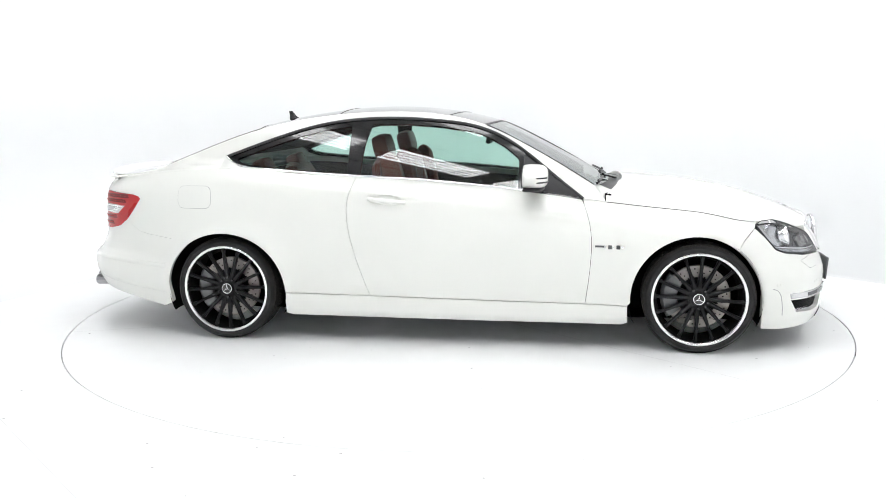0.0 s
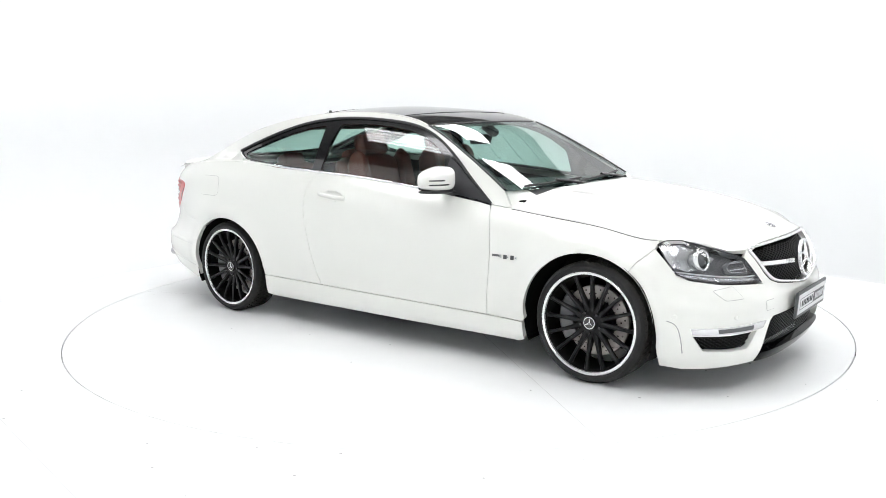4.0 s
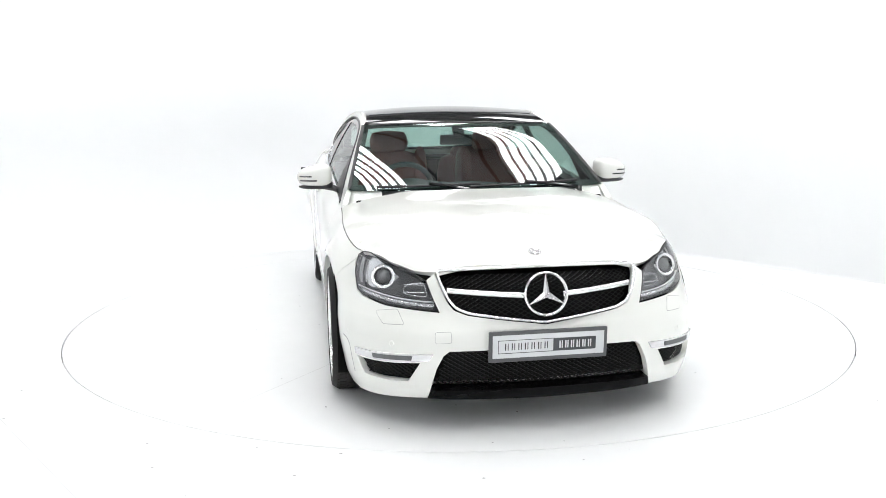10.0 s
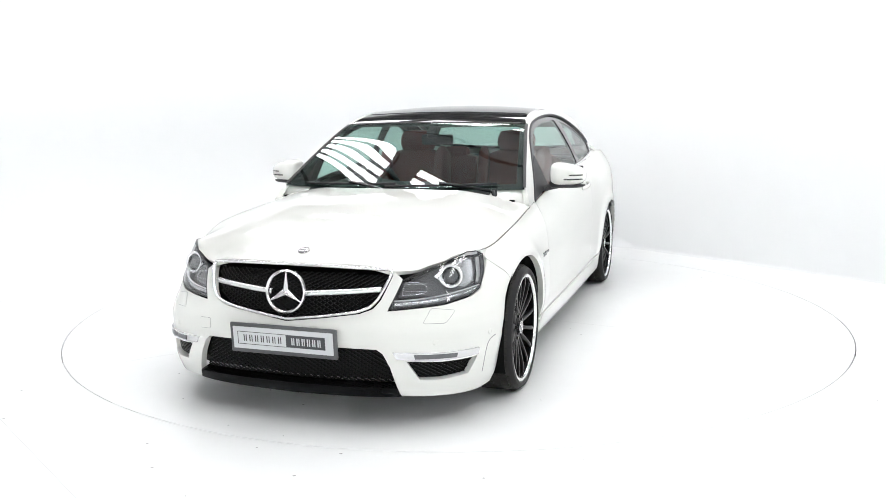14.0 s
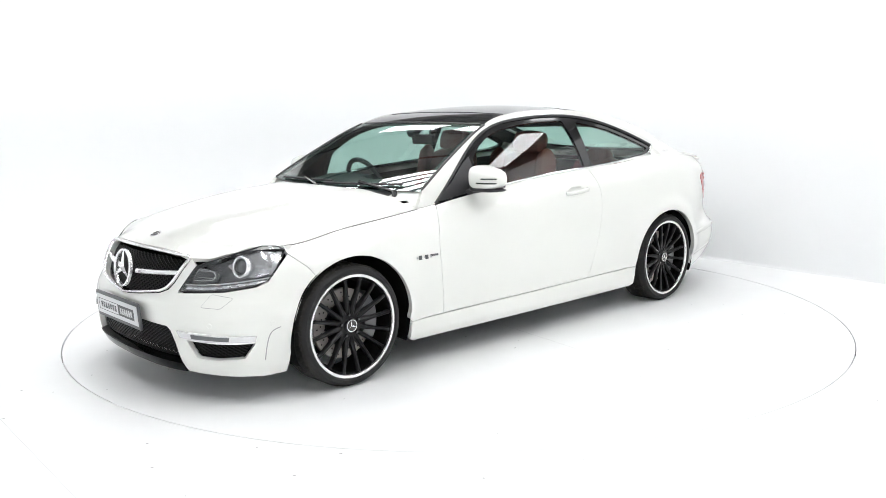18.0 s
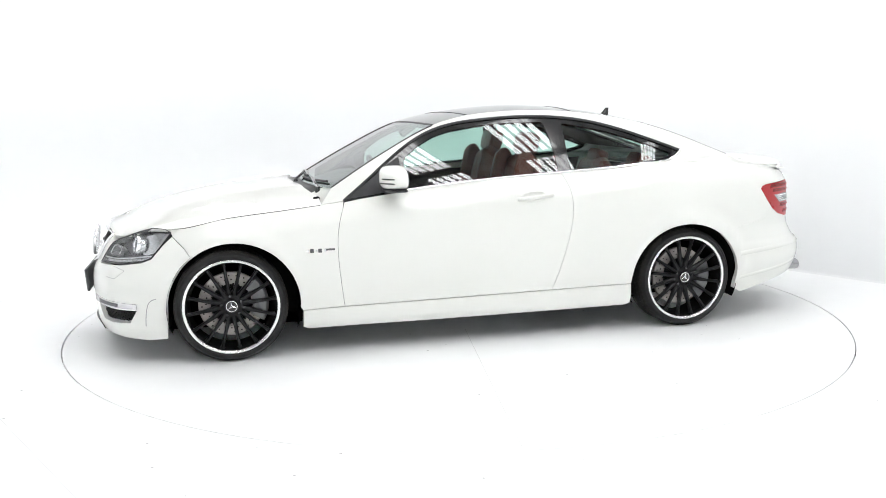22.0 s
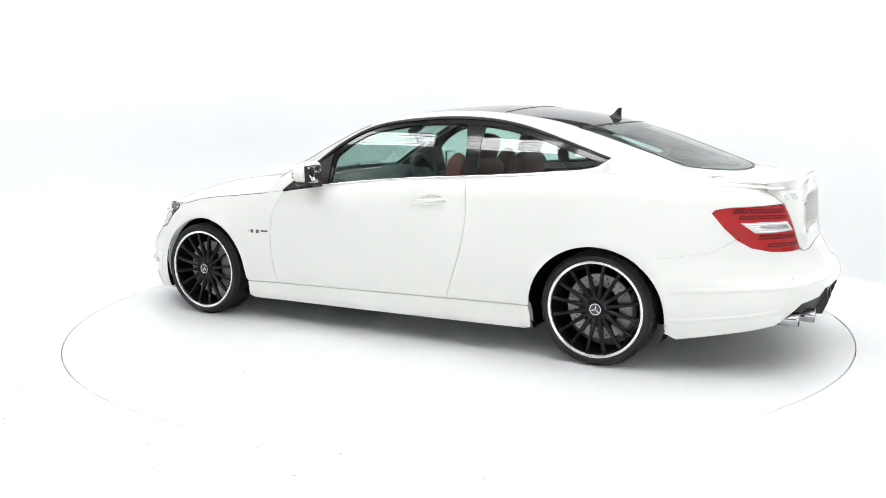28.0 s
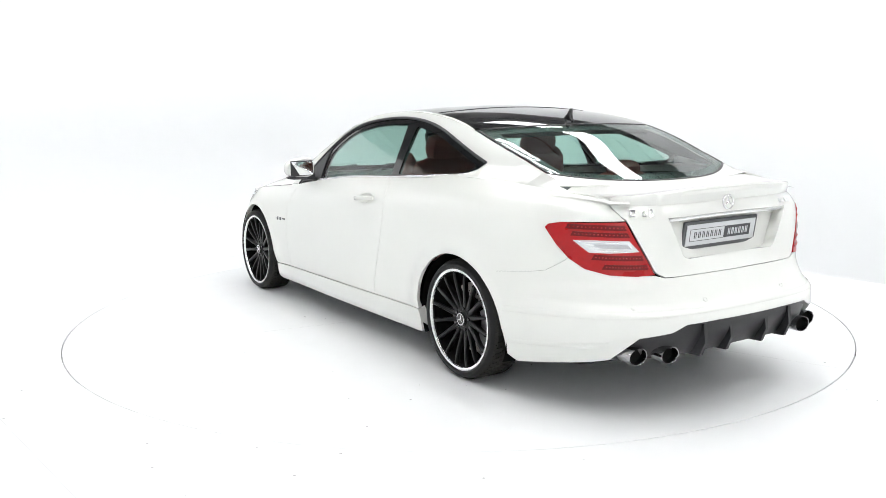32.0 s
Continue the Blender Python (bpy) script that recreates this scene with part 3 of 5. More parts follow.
TAILLAMP = S((-1.834, .842), (-1.850, .860), (-1.90, .870)) + Rr((.598, .881), (.489, .645), (.56, .638), (.655, .642)) + S((-2.02, .664), (-1.955, .705), (-1.895, .765))


def body_panels():
    # flank
    fender = edge_top(1.812, .858, 12) + S(*DOOR_FRONT[1:]) + S((1.112, .262)) + S(*arc(FRONT_ARCH, 184, 52, 22)) + S((1.735, .636), (1.80, .70))
    panel("fender", fender, band, WHITE_PAINT, car, (.04, .03), .03, flip=True)
    door = S(*DOOR_FRONT) + S(*[(.877 + (-.374 - .877) * i / 8, .268 + .021 * i / 8) for i in range(1, 8)]) + S(*DOOR_REAR[::-1])
    door += edge_top(-.458, .853, 16)[1:-1]
    DOORS.extend(panel("door", door, band, WHITE_PAINT, car, (.06, .03), .02, flip=True, holes=[CUP]))
    q = S(*DOOR_REAR) + S((-.60, .292), (-.892, .297)) + S(*arc(REAR_ARCH, 0, 133, 22)) + S((-1.60, .612), (-1.78, .632), (-1.85, .645), (-1.943, .703), (-1.962, .733))
    q += S((-1.90, .766), (-1.842, .842), (-1.858, .858), (-1.90, .868)) + Rr((.598, .884), (.618, .950))
    q += edge_top(-2.06, -.465, 16)
    panel("quarter_panel", q, band, WHITE_PAINT, car, (.045, .03), .02, flip=True)
    sill = S((1.112, .2605), (.877, .2665), (-.374, .2875), (-.888, .2955), (-.897, .24), (-.895, .170), (-.85, .160), (.36, .152), (1.08, .150), (1.116, .165))
    panel("side_skirt", sill, band, WHITE_PAINT, car, (.06, .018), .05, flip=True, lift=.006)
    # nose
    nose = Fr((0, .470), (.17, .491), (.330, .514), (.384, .534), (.412, .568), (.438, .638), (.449, .680))
    nose += Fr((.487, .650), (.445, .524), (.54, .530)) + S((2.085, .538), (1.968, .559), (1.915, .580), (1.855, .649), (1.80, .699), (1.735, .635))
    nose += S(*arc(FRONT_ARCH, 52, 0, 12)) + S((1.846, .20), (1.85, .136), (1.95, .128), (2.06, .135)) + Fr((.60, .143), (.497, .150), (.488, .195), (.464, .287), (.435, .345), (.410, .364), (.2, .368), (0, .369))
    vent = VENT
    drl = Fr((.476, .354), (.495, .322), (.63, .308), (.783, .309), (.787, .339), (.648, .346))
    panel("front_bumper", both(nose), band, WHITE_PAINT, car, (.035, .022), .03, holes=[vent, [(-a, b) for a, b in vent]], label="white front bumper with three dark intakes")
    for s in (1, -1):
        d = [(s * a, b) for a, b in drl]
        panel("daytime_lamp_trim", d, band, LAMP_CLEAR, car, .03, .012, lift=.008, gap=.001, label="chrome daytime lamp strip")
        panel("daytime_lamp", [(s * a, b) for a, b in Fr((.560, .343), (.565, .323), (.715, .317), (.718, .336))], band, LAMP_GREY, car, .03, .004, lift=.011, gap=0)
    # tail
    rear = [(0, .444)] + to_tail(Rr((.25, .443), (.415, .437), (.484, .405), (.612, .385), (.68, .275)) + S((-2.05, .250), (-1.85, .213), (-1.69, .186), (-1.632, .215)) + S(*arc(REAR_ARCH, 182, 130, 10))
                            + S((-1.60, .611), (-1.78, .631), (-1.85, .644), (-1.943, .702), (-1.965, .732), (-2.03, .687)) + Rr((.64, .651), (.56, .642), (.489, .640), (.443, .627))) + [(0, .622)]
    panel("rear_bumper", both(rear), tail, WHITE_PAINT, car, (.04, .022), .03, gap=-.0008, label="white rear bumper")
    lid = [(0, .6245)] + to_tail(Rr((.440, .6295), (.484, .652), (.595, .885), (.614, .954), (.4, .957), (.2, .958))) + [(0, .959)]
    panel("boot_lid", both(lid), tail, WHITE_PAINT, car, .04, .02, holes=[RECESS], label="white boot lid with a plate recess")


RECESS = [(.455, .888), (.345, .712), (.31, .698), (-.31, .698), (-.345, .712), (-.455, .888)]
DOORS = []
CUP = S(*[(-.262 + .088 * math.cos(a), .852 + .030 * math.sin(a) - .08 * .088 * math.cos(a)) for a in np.linspace(0, 2 * math.pi, 33)[:-1]])


def upper_body():
    rail = [(float(RAIL_X(s)), float(RAIL_Z(s))) for s in np.linspace(0, 12, 49)]
    dlo = curve2(DLO_TOP, 4)
    belt = [(x, float(belt_z(x))) for x in np.linspace(-1.16, -1.95, 14)]
    out = [(.985, .846)] + rail + [(-1.95, float(belt_z(-1.95)))] + belt[::-1][1:] + [(-1.24, 1.062)] + dlo[::-1]
    panel("cabin_side", out, cabin, WHITE_PAINT, car, .045, .03, flip=True, gap=0)
    frame_out = dlo + [(-1.24, 1.060), (-1.16, 1.033)] + [(x, float(belt_z(x)) + .002) for x in np.linspace(-1.14, .84, 24)]
    panel("window_frame", frame_out, glasshouse, BLACK_GLOSS, car, .04, .02, holes=[GLASS_FRONT, GLASS_REAR], flip=True, gap=0, lift=-.006)
    for g in (GLASS_FRONT, GLASS_REAR):
        panel("side_window", g, glasshouse, GLASS, car, .022, 0, flip=True, gap=0, lift=-.010)
    line = [(x, float(belt_z(x)) + .004) for x in np.linspace(.55, -1.12, 40)] + curve2([(-1.14, 1.036), (-1.18, 1.040), (-1.235, 1.058), (-1.27, 1.080), (-1.29, 1.096)], 4)
    strip("chrome_moulding", line, glasshouse, CHROME, car, .014, .007, flip=True)
    strip("window_moulding", dlo, glasshouse, BLACK_TRIM, car, .016, .006, flip=True)
    # shoulder ledge between the flank and the rear side window
    xs, k = np.linspace(-.44, -1.25, 40), 7
    for s in (1, -1):
        verts = []
        for x in xs:
            b = float(belt_z(x))
            lo_y, hi_y = cabin([(x, b)])[0, 1] - .001, glasshouse([(x, b + .010)])[0, 1] - .002
            verts += [(x, s * (lo_y + (hi_y - lo_y) * (i / (k - 1))), b - .001 + .011 * (i / (k - 1)) ** .6) for i in range(k)]
        link("shoulder_ledge", verts, [(k * i + j, k * i + j + 1, k * i + k + j + 1, k * i + k + j)[::s] for i in range(len(xs) - 1) for j in range(k - 1)], WHITE_PAINT, car)
    # roof
    a = lambda s0, s1, t0, n=24: [(s, -t0) for s in np.linspace(s0, s1, n)] + [(s1, t) for t in np.linspace(-t0, t0, 24)[1:-1]] + [(s, t0) for s in np.linspace(s1, s0, n)] + [(s0, t) for t in np.linspace(t0, -t0, 24)[1:-1]]
    panel("windscreen", a(0, 3.02, .985), roof, WINDSCREEN, car, (.09, .045), 0, gap=0, label="clear windscreen")
    panel("windscreen_border", a(.02, 3.02, .984), roof, BLACK_SATIN, car, (.09, .045), 0, gap=0, holes=[a(.22, 2.84, .925)], lift=-.004, label="black printed border of the windscreen")
    foot = lambda t: 11.88 - .42 * abs(t) ** 3
    pane = lambda s0, t0, up: [(v, -t0) for v in np.linspace(s0, foot(t0) - up, 24)] + [(foot(t) - up, t) for t in np.linspace(-t0, t0, 30)[1:-1]] + [(v, t0) for v in np.linspace(foot(t0) - up, s0, 24)] + [(s0, t) for t in np.linspace(t0, -t0, 24)[1:-1]]
    ts = np.linspace(-1, 1, 40)
    panel("window_ledge", [(foot(t) + .006, t) for t in ts] + [(11.99, t) for t in ts[::-1]], roof, WHITE_PAINT, car, (.08, .04), .006, gap=0, label="white ledge under the rear window")
    panel("rear_window_border", pane(9.0, .984, .0), roof, BLACK_SATIN, car, (.09, .045), 0, gap=0, holes=[pane(9.25, .86, .28)], lift=-.004, label="black printed border of the rear window")
    wid = lambda v: .958 + .026 * max(0, 1 - (v - 3.0) / .5) ** 2 + .026 * max(0, 1 - (8.95 - v) / 1.6) ** 2
    sv = np.linspace(3.06, 8.92, 60)
    pan = [(v, -wid(v)) for v in sv] + [(8.92, t) for t in np.linspace(-.98, .98, 30)[1:-1]] + [(v, wid(v)) for v in sv[::-1]] + [(3.06, t) for t in np.linspace(.98, -.98, 30)[1:-1]]
    panel("roof_panel", pan, roof, ROOF_GLASS, car, (.12, .05), .01, gap=0, label="gloss black glass roof")
    for s in (-1, 1):
        rl = [(v, s * wid(v)) for v in np.linspace(3.0, 8.95, 60)] + [(v, s * 1.0) for v in np.linspace(8.95, 3.0, 60)]
        panel("roof_rail", rl, roof, WHITE_PAINT, car, (.2, .035), .006, gap=0, lift=.002)
        strip("pillar_trim", [(v, s * .985) for v in np.linspace(0.05, 3.0, 24)], roof, BLACK_TRIM, car, .02, .005)
        strip("rear_window_trim", [(v, s * .975) for v in np.linspace(9.0, 11.45, 24)], roof, BLACK_TRIM, car, .014, .003)
    panel("rear_window", pane(8.98, .985, 0), roof, REAR_GLASS, car, (.09, .045), 0, gap=0, label="tinted rear window")
    for v, w in ((3.04, .020), (4.0, .008), (6.9, .006)):
        strip("roof_seam", [(v, t) for t in np.linspace(-.92, .92, 30)], roof, BLACK_TRIM, car, w, .003)
    strip("rear_window_trim", [(8.97, t) for t in np.linspace(-.95, .95, 30)], roof, BLACK_TRIM, car, .012, .003)
    strip("rear_window_trim", [(foot(t) - .01, t) for t in np.linspace(-.97, .97, 30)], roof, BLACK_TRIM, car, .014, .003)
    # hood
    side = [(float(x), float(HOOD_Y(x))) for x in np.linspace(1.80, .985, 20)]
    half = [(2.188, 0), (2.184, .15), (2.170, .30), (2.138, .44), (2.100, .483), (2.070, .535), (2.0, .628), (1.90, .702), (1.835, .733)] + side + [(.985, .70), (1.05, .5), (1.09, .25), (1.10, 0)]
    panel("hood", both_y(half), hood, WHITE_PAINT, car, .05, .02, label="white hood with two raised domes")
    # folded flange under the joint of flank and cabin
    strip("shoulder_flange", [(u, z - .002) for u, z in edge_top(-1.15, -2.06, 30)], band, WHITE_PAINT, car, .034, .004, flip=True, lift=-.007)
    # boot lid top and lip
    bt = [(-1.93, 0), (-1.90, .3), (-1.845, .50), (-1.80, .60)] + [(x, float(BELT_Y(x)) - .004) for x in np.linspace(-1.86, -2.04, 8)] + [(-2.075, .62), (-2.13, .56), (-2.17, .48), (-2.215, .3), (-2.228, 0)]
    panel("boot_top", both_y(bt), boot, WHITE_PAINT, car, .05, .015, gap=.0)
    gutter = [(x, float(BELT_Y(x)) - .004) for x in np.linspace(-1.82, -2.04, 10)] + [(-2.075, .62), (-2.13, .56)]
    strip("boot_gutter", gutter, boot, WHITE_PAINT, car, .06, .003, flip=True, lift=-.014)


DLO_TOP = [(.860, .860), (.690, .992), (.525, 1.122), (.353, 1.225), (.218, 1.272), (.016, 1.303), (-.152, 1.316), (-.354, 1.320), (-.505, 1.312), (-.656, 1.293), (-.824, 1.255), (-.993, 1.202), (-1.163, 1.143), (-1.29, 1.098)]
GLASS_FRONT = rounded([(.49, .917), (.49, 1.085), (.40, 1.158), (.30, 1.212), (.20, 1.243), (.016, 1.272), (-.152, 1.285), (-.395, 1.288), (-.425, 1.18), (-.445, .996), (0, .966)], .02)
GLASS_REAR = rounded([(-.515, 1.277), (-.66, 1.256), (-.82, 1.220), (-.99, 1.166), (-1.15, 1.111), (-1.225, 1.084), (-1.19, 1.064), (-1.12, 1.048), (-.8, 1.018), (-.52, 1.004)], .015)


def both_y(pts):
    return list(pts) + [(x, -y) for x, y in reversed(pts) if abs(y) > 1e-4]


body_panels()
upper_body()



# ---- wheels ----
def build_wheel():
    """A wheel about its own axle; local z points outwards."""
    w = tagged(new("wheel"), "black multi-spoke alloy wheel with silver lip")
    bm = bmesh.new()
    prof = [(.255, -.19), (.285, -.20), (.300, -.185), (.3055, -.15), (.3062, -.09), (.3055, -.03), (.3005, -.006), (.288, .010), (.272, .012), (.262, .004), (.255, -.01)]
    lathe(bm, prof, Matrix(), 96)
    part("tyre", bm, RUBBER, w, "worn black rubber tyre")
    bm = bmesh.new()
    for k in range(60):
        for lane, y in enumerate((-.160, -.118, -.076, -.040)):
            a = 2 * math.pi * (k + .5 * (lane % 2)) / 60
            m = pose(0, 0, 0, 0, 0, math.degrees(a)) @ pose(.3070, 0, y, 0, 0, 0) @ pose(0, 0, 0, (18, -18, 18, 8)[lane], 0, 0)
            box(bm, m, .0052, .0262, .035, 0)
        a = 2 * math.pi * k / 60
        box(bm, pose(0, 0, 0, 0, 0, math.degrees(a)) @ pose(.3005, 0, -.012, 0, -34, 0), .004, .026, .026, 0)
    tagged(part("tread", bm, LIT_TREAD, w, smooth=False), kind="stuff")
    bm = bmesh.new()
    lathe(bm, [(.246, -.006), (.249, .004), (.256, .008), (.2625, .006), (.264, 0), (.262, -.008)], Matrix(), 96)
    part("rim_lip", bm, RIM_SILVER, w, "polished silver rim lip")
    bm = bmesh.new()
    lathe(bm, [(.247, -.004), (.238, -.012), (.235, -.05), (.222, -.11), (.235, -.18), (.256, -.19)], Matrix(), 96)
    part("barrel", bm, BLACK_CLOTH, w)
    for k in range(16):
        a = 2 * math.pi * k / 16
        bm = bmesh.new()
        secs = [(.055, .0155, -.030, -.070), (.10, .0115, -.022, -.055), (.16, .0088, -.012, -.038), (.21, .0085, -.006, -.030), (.232, .0095, -.006, -.032), (.245, .0150, -.008, -.034)]
        rows = []
        for r, hw, zt, zb in secs:
            rows.append([bm.verts.new(pose(0, 0, 0, 0, 0, math.degrees(a)) @ Vector(p)) for p in ((r, -hw, zb), (r, -hw, zt - .006), (r, -hw * .5, zt), (r, hw * .5, zt), (r, hw, zt - .006), (r, hw, zb))])
        for p, q in zip(rows, rows[1:]):
            for i in range(6):
                bm.faces.new((p[i], p[(i + 1) % 6], q[(i + 1) % 6], q[i]))
        bm.faces.new(rows[0])
        bm.faces.new(rows[-1][::-1])
        part("spoke", bm, RIM_BLACK, w)
    bm = bmesh.new()
    lathe(bm, [(.0, -.022), (.036, -.022), (.040, -.028), (.060, -.030), (.072, -.036), (.078, -.06), (.078, -.09)], Matrix(), 48)
    part("hub", bm, RIM_BLACK, w)
    for k in range(5):
        a = 2 * math.pi * (k + .25) / 5
        bm = bmesh.new()
        bmesh.ops.create_cone(bm, cap_ends=True, segments=12, radius1=.0085, radius2=.007, depth=.016, matrix=pose(.056 * math.cos(a), .056 * math.sin(a), -.028))
        part("wheel_bolt", bm, BLACK_GLOSS, w)
    bm = bmesh.new()
    lathe(bm, [(.0, -.014), (.029, -.014), (.033, -.017), (.034, -.024)], Matrix(), 40)
    cap = part("hub_cap", bm, BLACK_GLOSS, w, "black hub cap with a silver emblem")
    bm = bmesh.new()
    lathe(bm, [(.027, -.014), (.0275, -.0115), (.031, -.0115), (.0315, -.014)], Matrix(), 40)
    for k in range(3):
        m = pose(0, 0, -.0125, 0, 0, 90 + 120 * k)
        v = [bm.verts.new(m @ Vector(p)) for p in ((0, -.0045, 0), (.028, 0, 0), (0, .0045, 0), (.004, 0, .0025))]
        for f in ((0, 1, 3), (1, 2, 3)):
            bm.faces.new([v[i] for i in f])
    part("emblem", bm, CHROME, cap)
    bm = bmesh.new()
    lathe(bm, [(.075, -.088), (.178, -.088), (.180, -.090), (.180, -.112), (.178, -.114), (.075, -.114)], Matrix(), 72, True)
    disc = part("brake_disc", bm, STEEL, w, "drilled steel brake disc")
    bm = bmesh.new()
    for k in range(24):
        for j, r in enumerate((.115, .138, .160)):
            a = 2 * math.pi * (k + .33 * j) / 24
            bmesh.ops.create_circle(bm, cap_ends=True, segments=8, radius=.0045, matrix=pose(r * math.cos(a), r * math.sin(a), -.0872))
    tagged(part("disc_holes", bm, BLACK_CLOTH, disc, smooth=False), kind="stuff")
    bm = bmesh.new()
    lathe(bm, [(.070, -.078), (.108, -.078), (.112, -.084), (.112, -.0875)], Matrix(), 48)
    part("disc_hat", bm, BLACK_CLOTH, disc)
    bm = bmesh.new()
    n = 9
    ring = []
    for i in range(n):
        a = radians(-38 + 76 * i / (n - 1))
        ring.append([bm.verts.new((r * math.cos(a), r * math.sin(a), z)) for r, z in ((.118, -.060), (.190, -.056), (.205, -.075), (.205, -.12), (.118, -.12))])
    for p, q in zip(ring, ring[1:]):
        for i in range(5):
            bm.faces.new((p[i], p[(i + 1) % 5], q[(i + 1) % 5], q[i]))
    bm.faces.new(ring[0])
    bm.faces.new(ring[-1][::-1])
    part("brake_caliper", bm, CALIPER, w, "grey brake caliper")
    w.parent = car
    return w


HUBS = [(1.503, .872, .309, 1, 188), (1.503, -.872, .309, -1, 177), (-1.268, .880, .309, 1, 170), (-1.268, -.880, .309, -1, 183)]
wheel = build_wheel()


def wheel_pose(x, y, z, side, turn):
    return pose(x, y, z, -90 if side > 0 else 90, 0, 0) @ pose(0, 0, 0, 0, 0, turn)


wheel.matrix_basis = wheel_pose(*HUBS[0])
for hub_row in HUBS[1:]:
    other = copy_thing(wheel, wheel_pose(*hub_row))
    for ch in other.children:
        if ch.name.startswith("hub_cap") and hub_row[3] < 0:
            ch.matrix_basis = pose(0, 0, 0, 0, 0, 180)


def wheel_wells():
    for a, y in ((FRONT_ARCH, .86), (REAR_ARCH, .86)):
        for s in (1, -1):
            bm = bmesh.new()
            rows = []
            for yy, g in ((y + .0, 1.02), (.80, 1.05), (.55, 1.05), (.55, .2)):
                rows.append([bm.verts.new((x, s * yy, max(z, .165))) for x, z in arc(a, -24, 204, 40, g)])
            for p, q in zip(rows, rows[1:]):
                for i in range(len(p) - 1):
                    bm.faces.new((p[i], p[i + 1], q[i + 1], q[i]))
            part("wheel_arch_liner", bm, BLACK_CLOTH, car)


def underbody():
    bm = bmesh.new()
    half = [(2.15, .0), (2.10, .45), (1.92, .72), (1.86, .78), (1.86, .5), (1.10, .5), (1.10, .80), (-.88, .80), (-.88, .5), (-1.65, .5), (-1.65, .74), (-1.9, .62), (-1.98, .4), (-2.0, 0)]
    for z0, z1 in ((.185, .30),):
        a = [bm.verts.new((x, y, z0)) for x, y in both_y(half)]
        b = [bm.verts.new((x, y, z1)) for x, y in both_y(half)]
        bm.faces.new(a)
        bm.faces.new(b[::-1])
        for i in range(len(a)):
            j = (i + 1) % len(a)
            bm.faces.new((a[i], a[j], b[j], b[i]))
    bmesh.ops.triangulate(bm, faces=[f for f in bm.faces if len(f.verts) > 4])
    part("underbody", bm, BLACK_CLOTH, car, smooth=False)


wheel_wells()
underbody()



# ---- lamps, grilles, plates and fittings ----
def lattice(name, outline, chart, mat, parent, px=.030, pz=.017, wire=.0022, lift=-.02):
    """A diamond mesh of flat wires clipped to an outline."""
    poly = np.array(outline, float)
    lo, hi = poly.min(0), poly.max(0)
    verts, faces = [], []
    for slope in (1, -1):
        k0 = int((lo[0] - (hi[1] - lo[1]) * px / pz) / px) - 2
        k1 = int((hi[0] + (hi[1] - lo[1]) * px / pz) / px) + 2
        for k in range(k0, k1):
            zs = np.arange(lo[1], hi[1] + pz / 2, pz / 2)
            us = k * px + slope * (zs - lo[1]) * px / pz
            p = np.stack([us, zs], 1)
            ok = inside(poly, p)
            if ok.sum() < 2:
                continue
            Q, N = chart(p), normals(chart, p)
            for i in range(len(p) - 1):
                if ok[i] and ok[i + 1]:
                    q, n = Q[i:i + 2], N[i:i + 2]
                    d = (q[1] - q[0]) / np.linalg.norm(q[1] - q[0])
                    w = np.cross(n[0], d) * wire
                    b = len(verts)
                    verts += [q[0] + n[0] * lift - w, q[1] + n[1] * lift - w, q[1] + n[1] * lift + w, q[0] + n[0] * lift + w]
                    verts += [q[0] + n[0] * (lift - .006) - w, q[1] + n[1] * (lift - .006) - w]
                    faces += [(b, b + 1, b + 2, b + 3), (b, b + 1, b + 5, b + 4)]
    return tagged(link(name, verts, faces, mat, parent, smooth=False), kind="stuff")


def bars(name, y0, y1, count, height, stroke, m, mat, parent):
    """Plain upright bars in place of lettering, in m's x-z plane facing -y."""
    w = (y1 - y0) / count
    for i in range(count):
        bm = bmesh.new()
        box(bm, m @ pose(y0 + w * (i + .32), 0, 0), stroke, .0016, height, 0)
        box(bm, m @ pose(y0 + w * (i + .70), 0, 0), stroke * .8, .0016, height, 0)
        part(name, bm, mat, parent, smooth=False)


def star(m, radius, wire, name, parent, ring=True):
    """A ring with three tapered arms, facing m's z axis."""
    bm = bmesh.new()
    if ring:
        bmesh_ring = [(radius - wire, 0), (radius - wire * .5, wire * .7), (radius, wire * .3), (radius, -wire), (radius - wire, -wire)]
        lathe(bm, bmesh_ring, m, 56, True)
    for k in range(3):
        a = m @ pose(0, 0, 0, 0, 0, 90 + 120 * k)
        w = radius * .155
        v = [bm.verts.new(a @ Vector(p)) for p in ((0, -w, 0), (radius - wire * .6, -w * .10, 0), (radius - wire * .6, w * .10, 0), (0, w, 0), (radius * .05, 0, wire * 1.3), (radius - wire, 0, wire * .4))]
        for f in ((0, 1, 5, 4), (2, 3, 4, 5), (1, 2, 5), (3, 2, 1, 0)):
            bm.faces.new([v[i] for i in f])
    return part(name, bm, SATIN_CHROME, parent, "chrome three-armed emblem", smooth=False)


LAMP_BOWL = plain("lamp_reflector", (.66, .665, .68), .16, .8, 0, .1, 60)
GRILLE = Fr((0, .478), (.17, .499), (.324, .522), (.374, .541), (.402, .573), (.430, .640), (.441, .679), (.430, .688), (.3, .697), (.15, .702), (0, .704))
INTAKE = Fr((0, .367), (.2, .366), (.408, .362), (.433, .343), (.462, .287), (.486, .192), (.2, .194), (0, .194))


